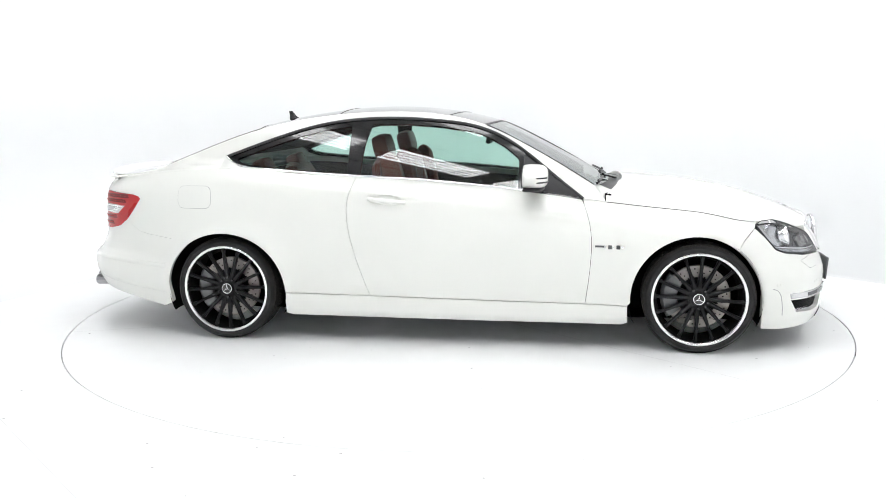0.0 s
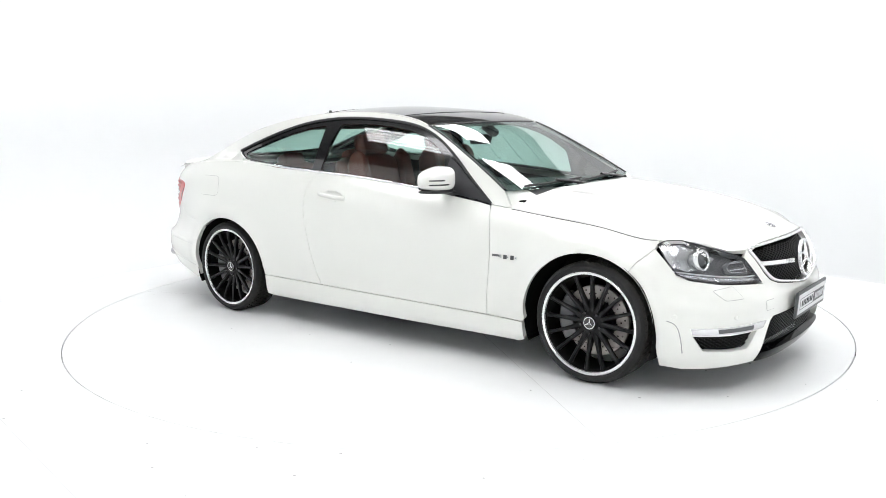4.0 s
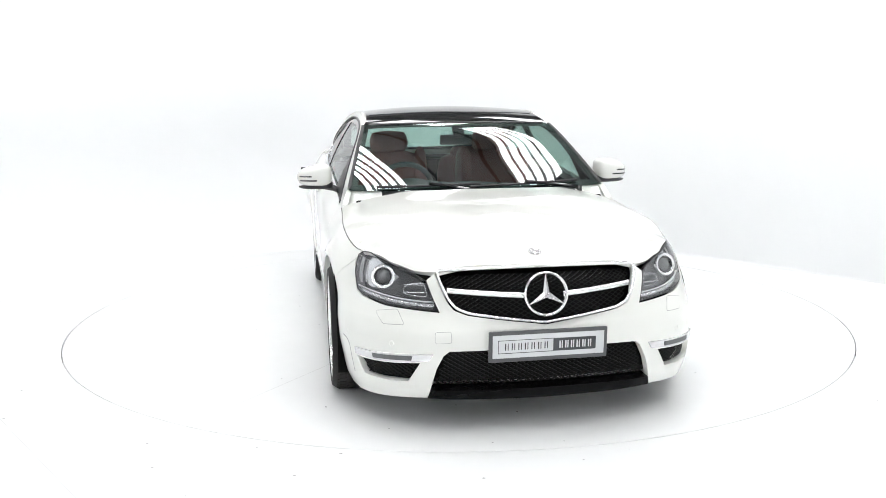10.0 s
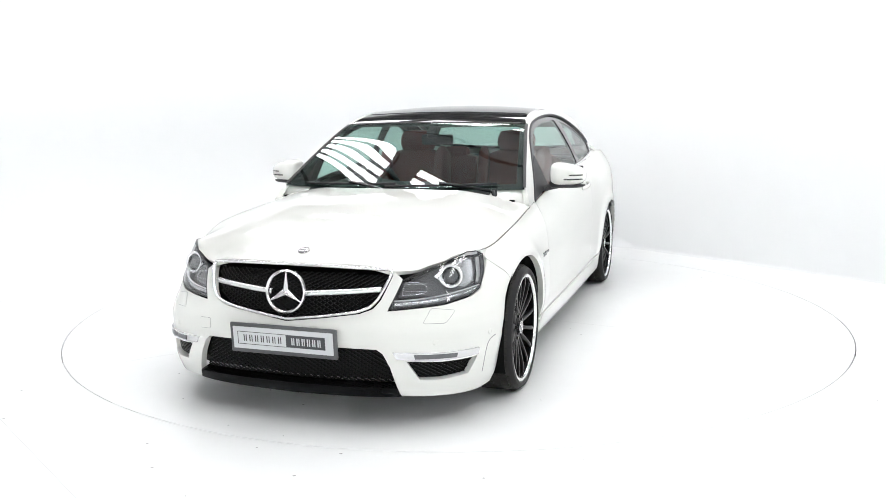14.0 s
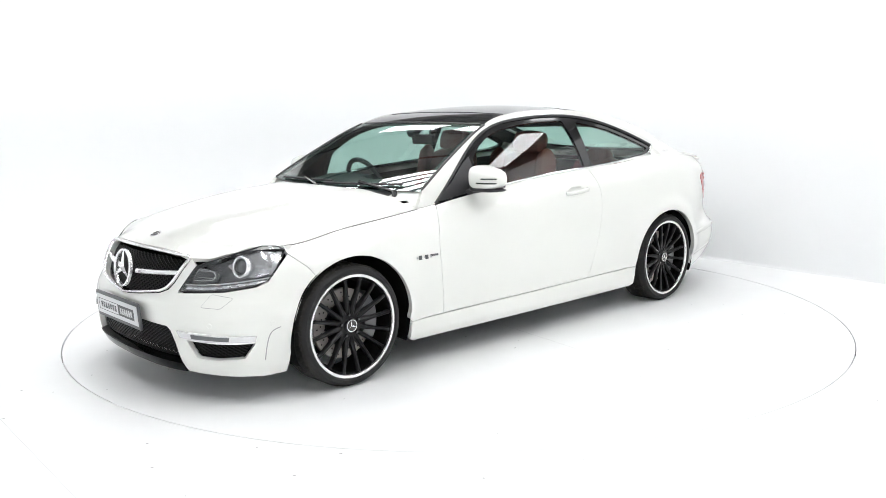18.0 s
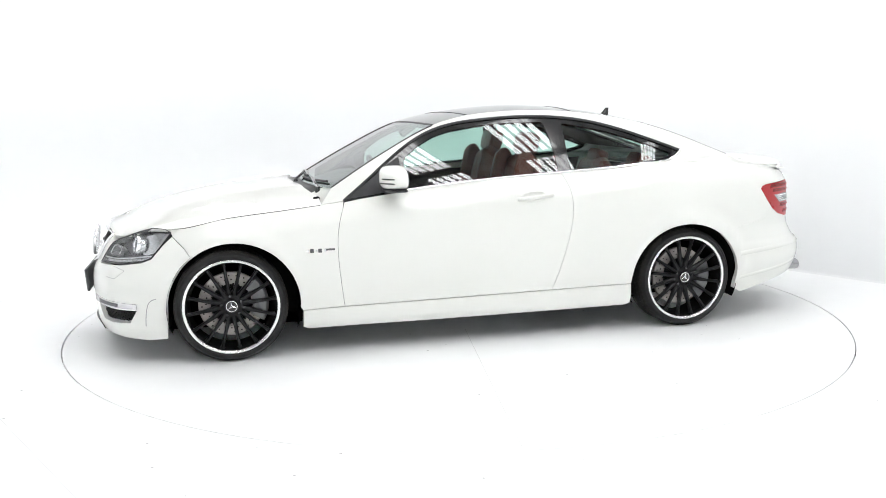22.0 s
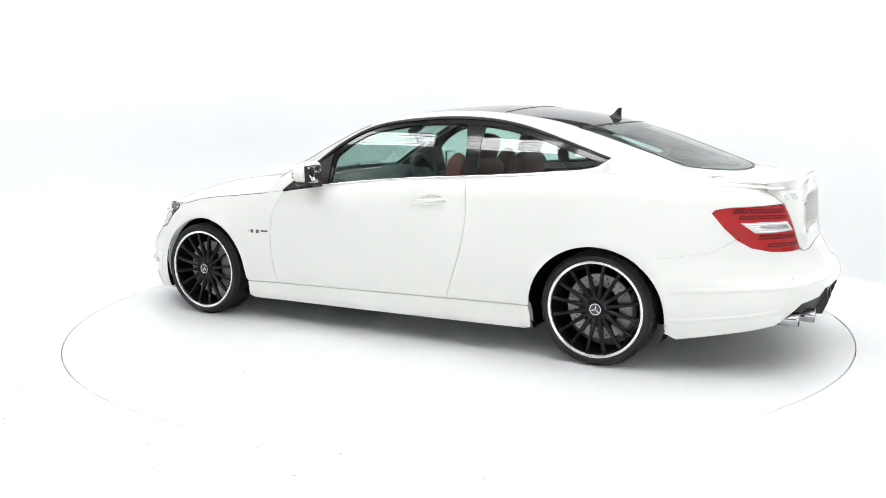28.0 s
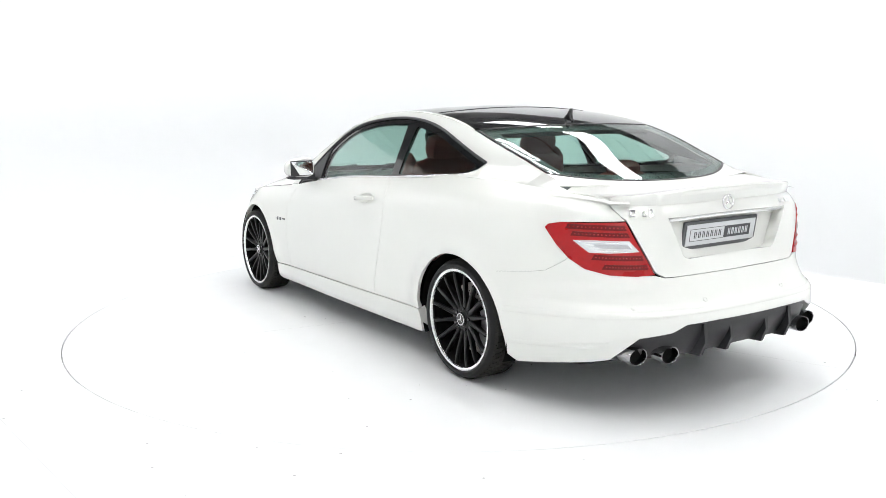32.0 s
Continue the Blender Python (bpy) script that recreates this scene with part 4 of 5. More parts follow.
def nose_details():
    panel("grille_backing", both(GRILLE), band, BLACK_CLOTH, car, .05, 0, gap=0, lift=-.06)
    lattice("grille_mesh", both(GRILLE), band, MESH_BLACK, car, .034, .019, .0022, -.03)
    g = both(GRILLE)
    strip("grille_surround", [tuple(p) for p in dense(rounded(g, .015), .02)], band, SATIN_CHROME, car, .0115, .011, closed=True, label="chrome grille surround", lift=.002)
    for s in (1, -1):
        strip("grille_bar", [(s * u, z) for u, z in Fr(*[(.085 + .325 * i / 10, .592 + .024 * i / 10) for i in range(11)])], band, SATIN_CHROME, car, .024, .012, label="chrome grille bar", lift=-.016)
    star(pose(2.288, 0, .600, 0, 82, 0) @ pose(0, 0, 0, 0, 0, 90), .095, .011, "grille_emblem", car)
    panel("intake_backing", both(INTAKE), band, BLACK_CLOTH, car, .05, 0, gap=0, lift=-.07)
    lattice("intake_mesh", both(INTAKE), band, MESH_BLACK, car, .032, .018, .0022, -.035)
    lip = Fr((0, .196), (.25, .196), (.486, .192), (.500, .150), (.25, .145), (0, .141))
    panel("splitter", both(lip), band, SPLITTER, car, .04, .05, gap=0, lift=.004, label="gloss black front splitter")
    for s in (1, -1):
        v = [(s * a, b) for a, b in VENT]
        panel("vent_backing", v, band, BLACK_CLOTH, car, .05, 0, gap=0, lift=-.05)
        lattice("vent_mesh", v, band, MESH_BLACK, car, .030, .017, .0022, -.022)
        hl = [(s * a, b) for a, b in HEADLAMP]
        lamp = panel("headlamp", hl, band, LAMP_GREY, car, .03, .0, gap=.004, lift=-.045, label="dark grey headlamp under a clear lens")[0]
        loop = dense(shrink(hl, .002), .03)
        wa, wn = band(loop), normals(band, loop)
        wk = len(loop)
        link("lamp_wall", list(wa) + list(wa - wn * .046), [(i, (i + 1) % wk, wk + (i + 1) % wk, wk + i) for i in range(wk)], LAMP_GREY, lamp)
        panel("lens", hl, band, LENS, lamp, .03, 0, gap=.002, lift=.0)
        strip("lens_rim", [tuple(p) for p in dense(shrink(hl, .003), .02)], band, BLACK_TRIM, lamp, .005, .002, closed=True)
        # projector
        m = pose(1.984, s * .656, .645, 0, 78, s * 14)
        bm = bmesh.new()
        lathe(bm, [(.0385, .004), (.040, .014), (.046, .018), (.052, .017), (.0545, .010), (.055, -.004), (.052, -.03)], m, 48)
        part("reflector_ring", bm, SATIN_CHROME, lamp, "bright ring round the projector lens")
        bm = bmesh.new()
        lathe(bm, [(.030, .004), (.0335, .009), (.0365, .010), (.0385, .004)], m, 48)
        part("lens_bezel", bm, BLACK_GLOSS, lamp)
        bm = bmesh.new()
        lathe(bm, [(.0, .018), (.012, .0165), (.022, .012), (.030, .004)], m, 40)
        part("projector", bm, PROJECTOR, lamp)
        inner = lambda pts, w, h, mat, nm, lf=-.024: strip(nm, [(s * u, z) for u, z in pts], band, mat, lamp, w, h, lift=lf)
        low = [(u_front(.470 + (.790 - .470) * i / 12, .548), .566 + .034 * (i / 12) ** 2) for i in range(13)]
        inner(low, .006, .007, PLATE_WHITE, "light_guide", -.014)
        inner([(u, z - .014) for u, z in low], .022, .006, LAMP_BOWL, "turn_signal", -.020)
        for i in range(9):
            u0, z0 = low[1 + i]
            u1, z1 = low[2 + i]
            inner([(u0 + (u1 - u0) * f, z0 + (z1 - z0) * f - .014) for f in (.36, .5, .64)], .008, .004, LAMP_CLEAR, "led_cell", -.0155)
        for k, (za, zb) in enumerate(((.634, .618), (.604, .594))):
            inner(Fr((.505, za), (.540, za - .002), (.585, za - .004)), .004, .004, LAMP_BOWL, "reflector_step", -.018)
        cell = rounded(Fr((.490, .648), (.555, .640), (.592, .622), (.596, .588), (.545, .582), (.482, .580)), .012)
        panel("side_chamber", [(s * a, b) for a, b in cell], band, GREY_PLASTIC, lamp, .03, .016, gap=0, lift=-.030)
        ring = [tuple(p) for p in dense(rounded(Fr((.500, .642), (.552, .636), (.585, .620), (.588, .594), (.545, .588), (.493, .587)), .014, 6), .015)]
        strip("chamber_rim", [(s * a, b) for a, b in ring], band, LAMP_BOWL, lamp, .0035, .004, closed=True, lift=-.014)
        wing = S((1.822, .724), (1.86, .737), (1.92, .735), (1.99, .705), (2.05, .665), (2.03, .615), (1.96, .600), (1.90, .618), (1.862, .672))
        panel("reflector_bowl", [(s * a, b) for a, b in wing], band, LAMP_BOWL, lamp, .03, .01, gap=.003, lift=-.036)
        blade = S((1.812, .719), (1.838, .720), (1.872, .672), (1.905, .612), (1.885, .612), (1.850, .668))
        panel("side_blade", [(s * a, b) for a, b in blade], band, LAMP_CLEAR, lamp, .03, .006, gap=.001, lift=-.020)
        # covers and sensors
        for nm, o in (("washer_cover", Fr((.700, .512), (.612, .528), (.590, .470), (.675, .466))),):
            o = rounded([(s * a, b) for a, b in o], .012)
            panel("cover_gap", o, band, SEAM_GREY, car, .03, 0, gap=-.0012, lift=.0012)
            panel(nm, o, band, WHITE_PAINT, car, .03, .002, gap=.0008, lift=.0026)
        bm = bmesh.new()
        q = band(Fr((s * .645, .388)))[0]
        lathe(bm, [(.0, .0014), (.0092, .0014), (.0098, .0002), (.0112, .0002), (.0118, .0012), (.0135, .0004)], pose(*q, 0, 90, s * 35), 24)
        part("parking_sensor", bm, WHITE_PAINT, car)
        q = band(S((1.93, .392)))[0]
        bm = bmesh.new()
        lathe(bm, [(.0, .0014), (.0092, .0014), (.0098, .0002), (.0112, .0002), (.0118, .0012), (.0135, .0004)], pose(q[0], s * q[1], q[2], 0, 90, s * 66), 24)
        part("parking_sensor", bm, WHITE_PAINT, car)
        sl = S((1.897, .372), (1.932, .355), (1.953, .305), (1.962, .215))
        strip("bumper_slot", [(s * a, b) for a, b in curve2(sl, 5)], band, SEAM_GREY, car, .005, .0012)
    o = rounded(Fr((-.468, .446), (-.402, .449), (-.402, .402), (-.469, .398)), .01)
    panel("cover_gap", o, band, SEAM_GREY, car, .03, 0, gap=-.001, lift=.0012)
    panel("tow_eye_cover", o, band, WHITE_PAINT, car, .03, .002, gap=.0008, lift=.0026)
    # hood emblem
    bm = bmesh.new()
    q = hood([(2.103, 0)])[0]
    m = pose(*q, 0, 22, 0)
    lathe(bm, [(.0, .003), (.020, .0035), (.0235, .005), (.027, .003), (.028, 0)], m, 32)
    part("hood_emblem", bm, DARK_CHROME, car)


def plate(m, name):
    """A show plate in a dark holder, facing m's -y."""
    p = tagged(new(name), "show plate in a dark grey holder")
    p.parent = car
    bm = bmesh.new()
    box(bm, m @ pose(0, .004, 0), .515, .014, .134, .006, 3)
    part("holder", bm, GREY_PLASTIC, p)
    bm = bmesh.new()
    box(bm, m @ pose(0, -.004, .002), .484, .004, .100, .002)
    part("plate_sheet", bm, PLATE_WHITE, p)
    bm = bmesh.new()
    box(bm, m @ pose(.112, -.0065, .002), .186, .0015, .056, 0)
    part("dark_field", bm, PLATE_DARK, p)
    bm = bmesh.new()
    for x, z, a, b in ((-.1, .030, .238, .0022), (-.1, -.026, .238, .0022), (-.218, .002, .0022, .056)):
        box(bm, m @ pose(x, -.0065, z), a, .0015, b, 0)
    part("border", bm, PLATE_DARK, p)
    bars("letter_bar", -.196, .002, 7, .030, .0042, m @ pose(0, -.0068, .002), PLATE_DARK, p)
    bars("letter_bar", .040, .190, 6, .032, .0058, m @ pose(0, -.0076, .002), PLATE_WHITE, p)
    return p


def tail_details():
    for s in (1, -1):
        tl = [(s * a, b) for a, b in TAILLAMP]
        lamp = panel("tail_lamp", tl, band, LAMP_RED, car, .03, .02, gap=.003, lift=.003, label="red tail lamp with a clear centre band")[0]
        panel("clear_band", [(s * a, b) for a, b in S((-1.968, .793), (-2.06, .797)) + Rr((.592, .797), (.556, .750)) + S((-2.10, .742), (-2.035, .742))], band, LAMP_CLEAR, lamp, .02, .002, gap=0, lift=.005, label="clear reversing lamp with small round reflectors")
        panel("clear_pane", [(s * a, b) for a, b in S((-2.045, .780),) + Rr((.60, .782), (.583, .762)) + S((-2.07, .762),)], band, DARK_CHROME, lamp, .02, .002, gap=0, lift=.007)
        for row, z in enumerate((.789, .777, .765, .752)):
            bm = bmesh.new()
            for i in range(13):
                x = -1.995 - .020 * row - .0115 * i
                if row in (1, 2) and i > 3:
                    continue
                u = abs(u_side(x, z))
                if u > abs(u_rear(.60, z)):
                    continue
                q = band([(s * u, z)])[0]
                bmesh.ops.create_icosphere(bm, subdivisions=1, radius=.0052, matrix=pose(*q) @ pose(-.004, s * .005, 0))
            part("bead", bm, CHROME, lamp)
        for z0, z1, a, b in ((.842, .864, -1.93, .606), (.812, .832, -1.955, .596), (.710, .734, -2.045, .546), (.670, .692, -2.085, .526)):
            panel("dark_band", [(s * u, z) for u, z in S((a, z0), (a - .01, z1)) + Rr((b, z1), (b - .008, z0))], band, LAMP_DEEP, lamp, .03, .002, gap=0, lift=.0045)
            bm = bmesh.new()
            u0, u1, zm = u_side(a - .012, (z0 + z1) / 2), u_rear(b - .012, (z0 + z1) / 2), (z0 + z1) / 2
            for i in range(15):
                q = band([(s * (u0 + (u1 - u0) * (i + .5) / 15), zm)])
                nq = normals(band, np.array([(s * (u0 + (u1 - u0) * (i + .5) / 15), zm)]))[0]
                face = Matrix.Translation(q[0] + nq * .006) @ Vector(nq).to_track_quat("Z", "Y").to_matrix().to_4x4()
                box(bm, face, .006, .006, .004, .0015, 1)
            tagged(part("led_row", bm, LAMP_RED, lamp), kind="stuff")
    rec = RECESS
    panel("plate_recess", rec, tail, WHITE_PAINT, car, .03, 0, gap=-.004, lift=-.060)
    loop = dense(rec, .03)
    a, n = tail(loop), normals(tail, loop)
    b = a - n * .062
    k = len(loop)
    link("recess_wall", list(a) + list(b), [(i, (i + 1) % k, k + (i + 1) % k, k + i) for i in range(k)], WHITE_PAINT, car)
    strip("plate_light_trim", [(d, .880 - .0) for d in np.linspace(.44, -.44, 24)], tail, CHROME, car, .024, .014, lift=-.022, label="chrome handle strip over the plate")
    plate(pose(-2.172, 0, .787, 0, 0, -90) @ pose(0, 0, 0, 8, 0, 0), "rear_plate")
    plate(pose(2.327, 0, .390, 0, 0, 90) @ pose(0, 0, 0, 4, 0, 0), "front_plate")
    q = tail([(0, .934)])[0]
    star(pose(q[0] - .006, 0, .934, 0, -82, 0) @ pose(0, 0, 0, 0, 0, -90), .037, .005, "boot_emblem", car)
    for y0, y1, c, h in ((.585, .545, 1, .028), (.535, .475, 2, .028), (-.36, -.47, 4, .020)):
        for i in range(c):
            y = y0 + (y1 - y0) * (i + .5) / c
            w = abs(y1 - y0) / c * .7
            d = UMAX - abs(u_rear(y, .914))
            o = [(math.copysign(d, y) - w / 2, .914 - h / 2), (math.copysign(d, y) + w / 2, .914 - h / 2), (math.copysign(d, y) + w / 2, .914 + h / 2), (math.copysign(d, y) - w / 2, .914 + h / 2)]
            inn = shrink(o, .006)
            panel("letter_bar", o, tail, CHROME, car, .02, .003, holes=[[tuple(p) for p in inn]] if h > .025 else [], gap=0, lift=.004)
    for y, z in ((.607, .512), (.270, .524), (-.270, .524), (-.607, .512)):
        d = math.copysign(UMAX - abs(u_rear(y, z)), y)
        q, n = tail([(d, z)])[0], normals(tail, np.array([(d, z)]))[0]
        bm = bmesh.new()
        lathe(bm, [(.0, .0014), (.0092, .0014), (.0098, .0002), (.0112, .0002), (.0118, .0012), (.0135, .0004)], Matrix.Translation(q) @ Vector(n).to_track_quat("Z", "Y").to_matrix().to_4x4(), 24)
        part("parking_sensor", bm, WHITE_PAINT, car)
    # bumper creases
    fold = curve2(to_tail(S((-1.645, .445), (-1.83, .455), (-2.02, .470)) + Rr((.66, .478), (.47, .486), (.25, .489))) + [(0, .490)], 8)
    strip("bumper_crease", fold + [(-a, b) for a, b in fold[::-1][1:]], tail, WHITE_PAINT, car, .030, .0022)
    for s in (1, -1):
        fold = curve2(to_tail(S((-1.665, .284), (-1.95, .318)) + Rr((.70, .352),)), 8)
        strip("bumper_crease", [(s * a, b) for a, b in fold], tail, WHITE_PAINT, car, .024, .0016)
    # diffuser and exhausts
    df = [(0, .446)] + to_tail(Rr((.25, .445), (.415, .439), (.484, .407), (.612, .387), (.684, .275), (.64, .256), (.35, .262))) + [(0, .268)]
    panel("diffuser", both(df), tail, BLACK_TRIM, car, .04, .08, gap=0, lift=-.03, label="dark grey plastic diffuser")
    for y in (-.30, -.125, .125, .30):
        bm = bmesh.new()
        v = [bm.verts.new((x, y + w, z)) for w in (-.010, .010) for x, z in ((-2.20, .42), (-2.352, .425), (-2.362, .34), (-2.335, .275), (-2.20, .268))]
        bm.faces.new(v[:5])
        bm.faces.new(v[5:][::-1])
        for i in range(5):
            bm.faces.new((v[i], v[(i + 1) % 5], v[5 + (i + 1) % 5], v[5 + i]))
        part("diffuser_fin", bm, BLACK_TRIM, car)
    for s in (1, -1):
        bm = bmesh.new()
        box(bm, pose(-2.140, s * .520, .322, 0, 0, -s * 17), .13, .30, .125, .052, 6)
        part("exhaust_housing", bm, BLACK_TRIM, car)
    for y in (.606, .474, -.474, -.606):
        x = -2.250 if abs(y) > .5 else -2.312
        m = pose(x, y, .300, 0, -90, 0) @ Matrix.Diagonal((.70, 1.0, 1, 1))
        bm = bmesh.new()
        lathe(bm, [(.048, -.085), (.051, -.06), (.054, -.005), (.0528, .002), (.0495, .0), (.047, -.02), (.044, -.084)], m, 40)
        ex = part("exhaust_tip", bm, DARK_CHROME, car, "oval chrome exhaust tip")
        bm = bmesh.new()
        bmesh.ops.create_circle(bm, cap_ends=True, segments=32, radius=.048, matrix=m @ pose(0, 0, -.03))
        part("bore", bm, BLACK_CLOTH, ex, smooth=False)


def fittings():
    for s in (1, -1):
        # door mirror
        mir = tagged(new("door_mirror"), "white door mirror on a black foot")
        mir.parent = car
        def blob(cx, cy, cz, ax, ay, az, back, e, k=24, l=36):
            bm = bmesh.new()
            sp = lambda v, p: math.copysign(abs(v) ** p, v)
            rows = []
            for i in range(k + 1):
                ph = -math.pi / 2 + math.pi * i / k
                row = []
                for j in range(l):
                    th = 2 * math.pi * j / l
                    x, y, z = sp(math.cos(ph), e) * sp(math.cos(th), e), sp(math.cos(ph), e) * sp(math.sin(th), e), sp(math.sin(ph), e)
                    taper = 1 - .13 * y
                    x = max(x, -.6)
                    lean = (.030 * y * y * (y > 0) + .015 * y) * (x + .6) / 1.6
                    row.append(bm.verts.new((cx + ax * (x if x > 0 else back * x) - lean, s * (cy + ay * y), cz + az * z * taper + .012 * y * (z > 0) * -1)))
                rows.append(row)
            for p, q in zip(rows, rows[1:]):
                for j in range(l):
                    bm.faces.new((p[j], p[(j + 1) % l], q[(j + 1) % l], q[j]))
            bmesh.ops.remove_doubles(bm, verts=bm.verts, dist=1e-5)
            return bm
        part("shell", blob(.575, .912, .990, .085, .100, .062, .95, .62), WHITE_PAINT, mir, smooth=True)
        part("foot", blob(.570, .905, .930, .070, .100, .018, 1.0, .6), BLACK_TRIM, mir, smooth=True)
        bm = bmesh.new()
        tube(bm, [(.60, s * .775, .905), (.59, s * .80, .915), (.58, s * .85, .925)], .030, 12, flat=.6)
        part("arm", bm, BLACK_TRIM, mir)
        bm = bmesh.new()
        box(bm, pose(.525, s * .909, .988), .008, .160, .100, .0035, 3)
        part("mirror_surround", bm, BLACK_TRIM, mir)
        bm = bmesh.new()
        box(bm, pose(.5205, s * .909, .988, 0, -2, -s * 3), .004, .150, .090, .0015, 2)
        part("mirror_glass", bm, CHROME, mir)
        for z, y0 in ((.990, .93), (.966, .90)):
            bm = bmesh.new()
            pts = []
            for i in range(9):
                y = y0 + (1.006 - y0) * i / 8
                k = (y - .912) / .100
                x = .575 + .085 * max(0, 1 - min(1, abs(k)) ** (2 / .62)) ** (.62 / 2) - .030 * k * k * (k > 0) - .015 * k
                pts.append((x + .001, s * min(y, 1.0), z))
            tube(bm, pts, .0042, 8)
            part("indicator_slot", bm, BLACK_GLOSS, mir)
        # door handle
        bm = bmesh.new()
        pts, rad = [], []
        for i in range(13):
            f = i / 12
            x, z = -.158 - .215 * f, .842 + .018 * f
            y = band([(u_side(x, z), z)])[0, 1]
            pts.append((x, s * (y + .004 + .026 * math.sin(math.pi * f) ** .5), z))
        tube(bm, pts, .010, 12, flat=1.25)
        part("door_handle", bm, WHITE_PAINT, DOORS[0 if s == 1 else 1])
        def bowl(p):
            p = np.asarray(p, float).reshape(-1, 2)
            q = band(np.stack([np.abs(p[:, 0]), p[:, 1]], 1))
            r = ((q[:, 0] + .262) / .088) ** 2 + ((q[:, 2] - .852 + .08 * (q[:, 0] + .262)) / .030) ** 2
            q[:, 1] -= .022 * np.clip(1 - r, 0, 1) ** .6
            return q * np.array([1, s, 1])
        panel("handle_cup", CUP, bowl, WHITE_PAINT, DOORS[0 if s == 1 else 1], .010, .0, gap=-.001)
        # fender lettering bars
        for i, (x, w, h) in enumerate(((1.078, .012, .010), (1.055, .020, .022), (1.028, .008, .008), (1.010, .020, .022), (.982, .010, .012), (.955, .055, .011))):
            z = .598 + .004 * (i == 5)
            o = S((x + w / 2, z - h / 2), (x - w / 2, z - h / 2), (x - w / 2, z + h / 2), (x + w / 2, z + h / 2))
            panel("badge_bar", [(s * a, b) for a, b in o], band, GREY_PLASTIC if i % 2 else CHROME, car, .02, .003, gap=0, lift=.004)
        # mirror sail
        sail = [(.845, .868), (.70, .978), (.60, 1.055), (.515, 1.105), (.505, .912), (.60, .897)]
        panel("mirror_sail", sail, lambda p: cabin(p) * np.array([1, s, 1]), BLACK_TRIM, car, .05, .004, gap=.006, lift=.002)
    # fuel flap on the car's right side
    o = rounded([(-a, b) for a, b in S((-1.545, .930), (-1.335, .930), (-1.332, .798), (-1.545, .800))], .045, 6)
    panel("cover_gap", o, band, SEAM_GREY, car, .04, 0, gap=-.0013, lift=.0012)
    panel("fuel_flap", o, band, WHITE_PAINT, car, .04, .002, gap=.0008, lift=.0026)
    # cowl and wipers
    ys = np.linspace(-.74, .74, 33)
    top = [(1.13 - .185 * abs(y / .74) ** 2.2 + .01, y, float(hood([(1.06 + .07 * (1 - abs(y / .74)), y)])[0, 2]) - .022) for y in ys]
    low = []
    for y in ys:
        t = -y / .745
        q = roof([(0.0, max(-1, min(1, t)))])[0]
        low.append((q[0] - .02, y, q[2] - .004))
    n = len(ys)
    for name, mat, lo, hi in (("cowl", BLACK_TRIM, -.56, .56), ("cowl_corner", WHITE_PAINT, .55, 1), ("cowl_corner", WHITE_PAINT, -1, -.55)):
        k = [i for i in range(n) if lo < ys[i] < hi]
        m = len(k)
        link(name, [top[i] for i in k] + [low[i] for i in k], [(i, i + 1, m + i + 1, m + i) for i in range(m - 1)], mat, car)
    for y0, y1, px in ((-.58, .0, -.30), (-.06, .58, .30)):
        w = tagged(new("wiper"), "black windscreen wiper")
        w.parent = car
        bm = bmesh.new()
        pts = []
        for i in range(17):
            y = y0 + (y1 - y0) * i / 16
            q = roof([(.07 + .09 * (i / 16), -y / .73)])[0]
            pts.append((q[0] + .004, y, q[2] + .009))
        tube(bm, pts, .007, 8)
        part("blade", bm, BLACK_TRIM, w)
        bm = bmesh.new()
        mid = Vector(pts[8])
        piv = Vector((1.055 - .11 * (abs(px + .28) / .7) ** 2, px + .28, .910))
        tube(bm, [piv, piv + Vector((.0, -.03, .016)), mid.lerp(piv, .4) + Vector((.0, 0, .014)), mid + Vector((0, 0, .012))], .009, 8)
        part("arm", bm, BLACK_GLOSS, w)
        bm = bmesh.new()
        lathe(bm, [(0, .022), (.012, .021), (.016, .0), (.016, -.03)], pose(*piv), 20)
        part("pivot", bm, BLACK_GLOSS, w)
    # aerial
    bm = bmesh.new()
    rows = []
    for f, x0, x1, w in ((0, -.990, -1.130, .024), (.18, -1.045, -1.128, .015), (.5, -1.080, -1.127, .008), (1, -1.108, -1.130, .004)):
        z = 1.298 + .068 * f
        rows.append([bm.verts.new((x, y, z - .010 * (x + 1.0) * 0)) for x, y in ((x0, 0), ((x0 + x1) / 2, w), (x1, w * .5), (x1 - .002, 0), (x1, -w * .5), ((x0 + x1) / 2, -w))])
    for p, q in zip(rows, rows[1:]):
        for i in range(6):
            bm.faces.new((p[i], p[(i + 1) % 6], q[(i + 1) % 6], q[i]))
    bm.faces.new(rows[-1])
    part("aerial_fin", bm, BLACK_GLOSS, car)
    # boot lip
    verts, faces = [], []
    for y in np.linspace(-.616, .616, 61):
        foot = tail([(math.copysign(UMAX - abs(u_rear(y, .944)), y), .944)])[0]
        e = 1 - (abs(y) / .620) ** 8
        crest = float(boot([(max(foot[0] + .02, -2.2), y)])[0, 2]) + .006 + .010 * e
        for x, z in ((.14, None), (.07, .002), (.02, .009 * e + .003)):
            zz = float(boot([(foot[0] + x, y)])[0, 2])
            verts.append((foot[0] + x, y, zz + (z if z is not None else -.001)))
        verts += [(foot[0] - .010 * e, y, crest), (foot[0] - .014 * e - .001, y, crest - .009), (foot[0] - .004, y, .950), (foot[0] + .002, y, .940)]
    for i in range(60):
        for k in range(6):
            faces.append((7 * i + k, 7 * i + k + 1, 7 * i + 7 + k + 1, 7 * i + 7 + k))
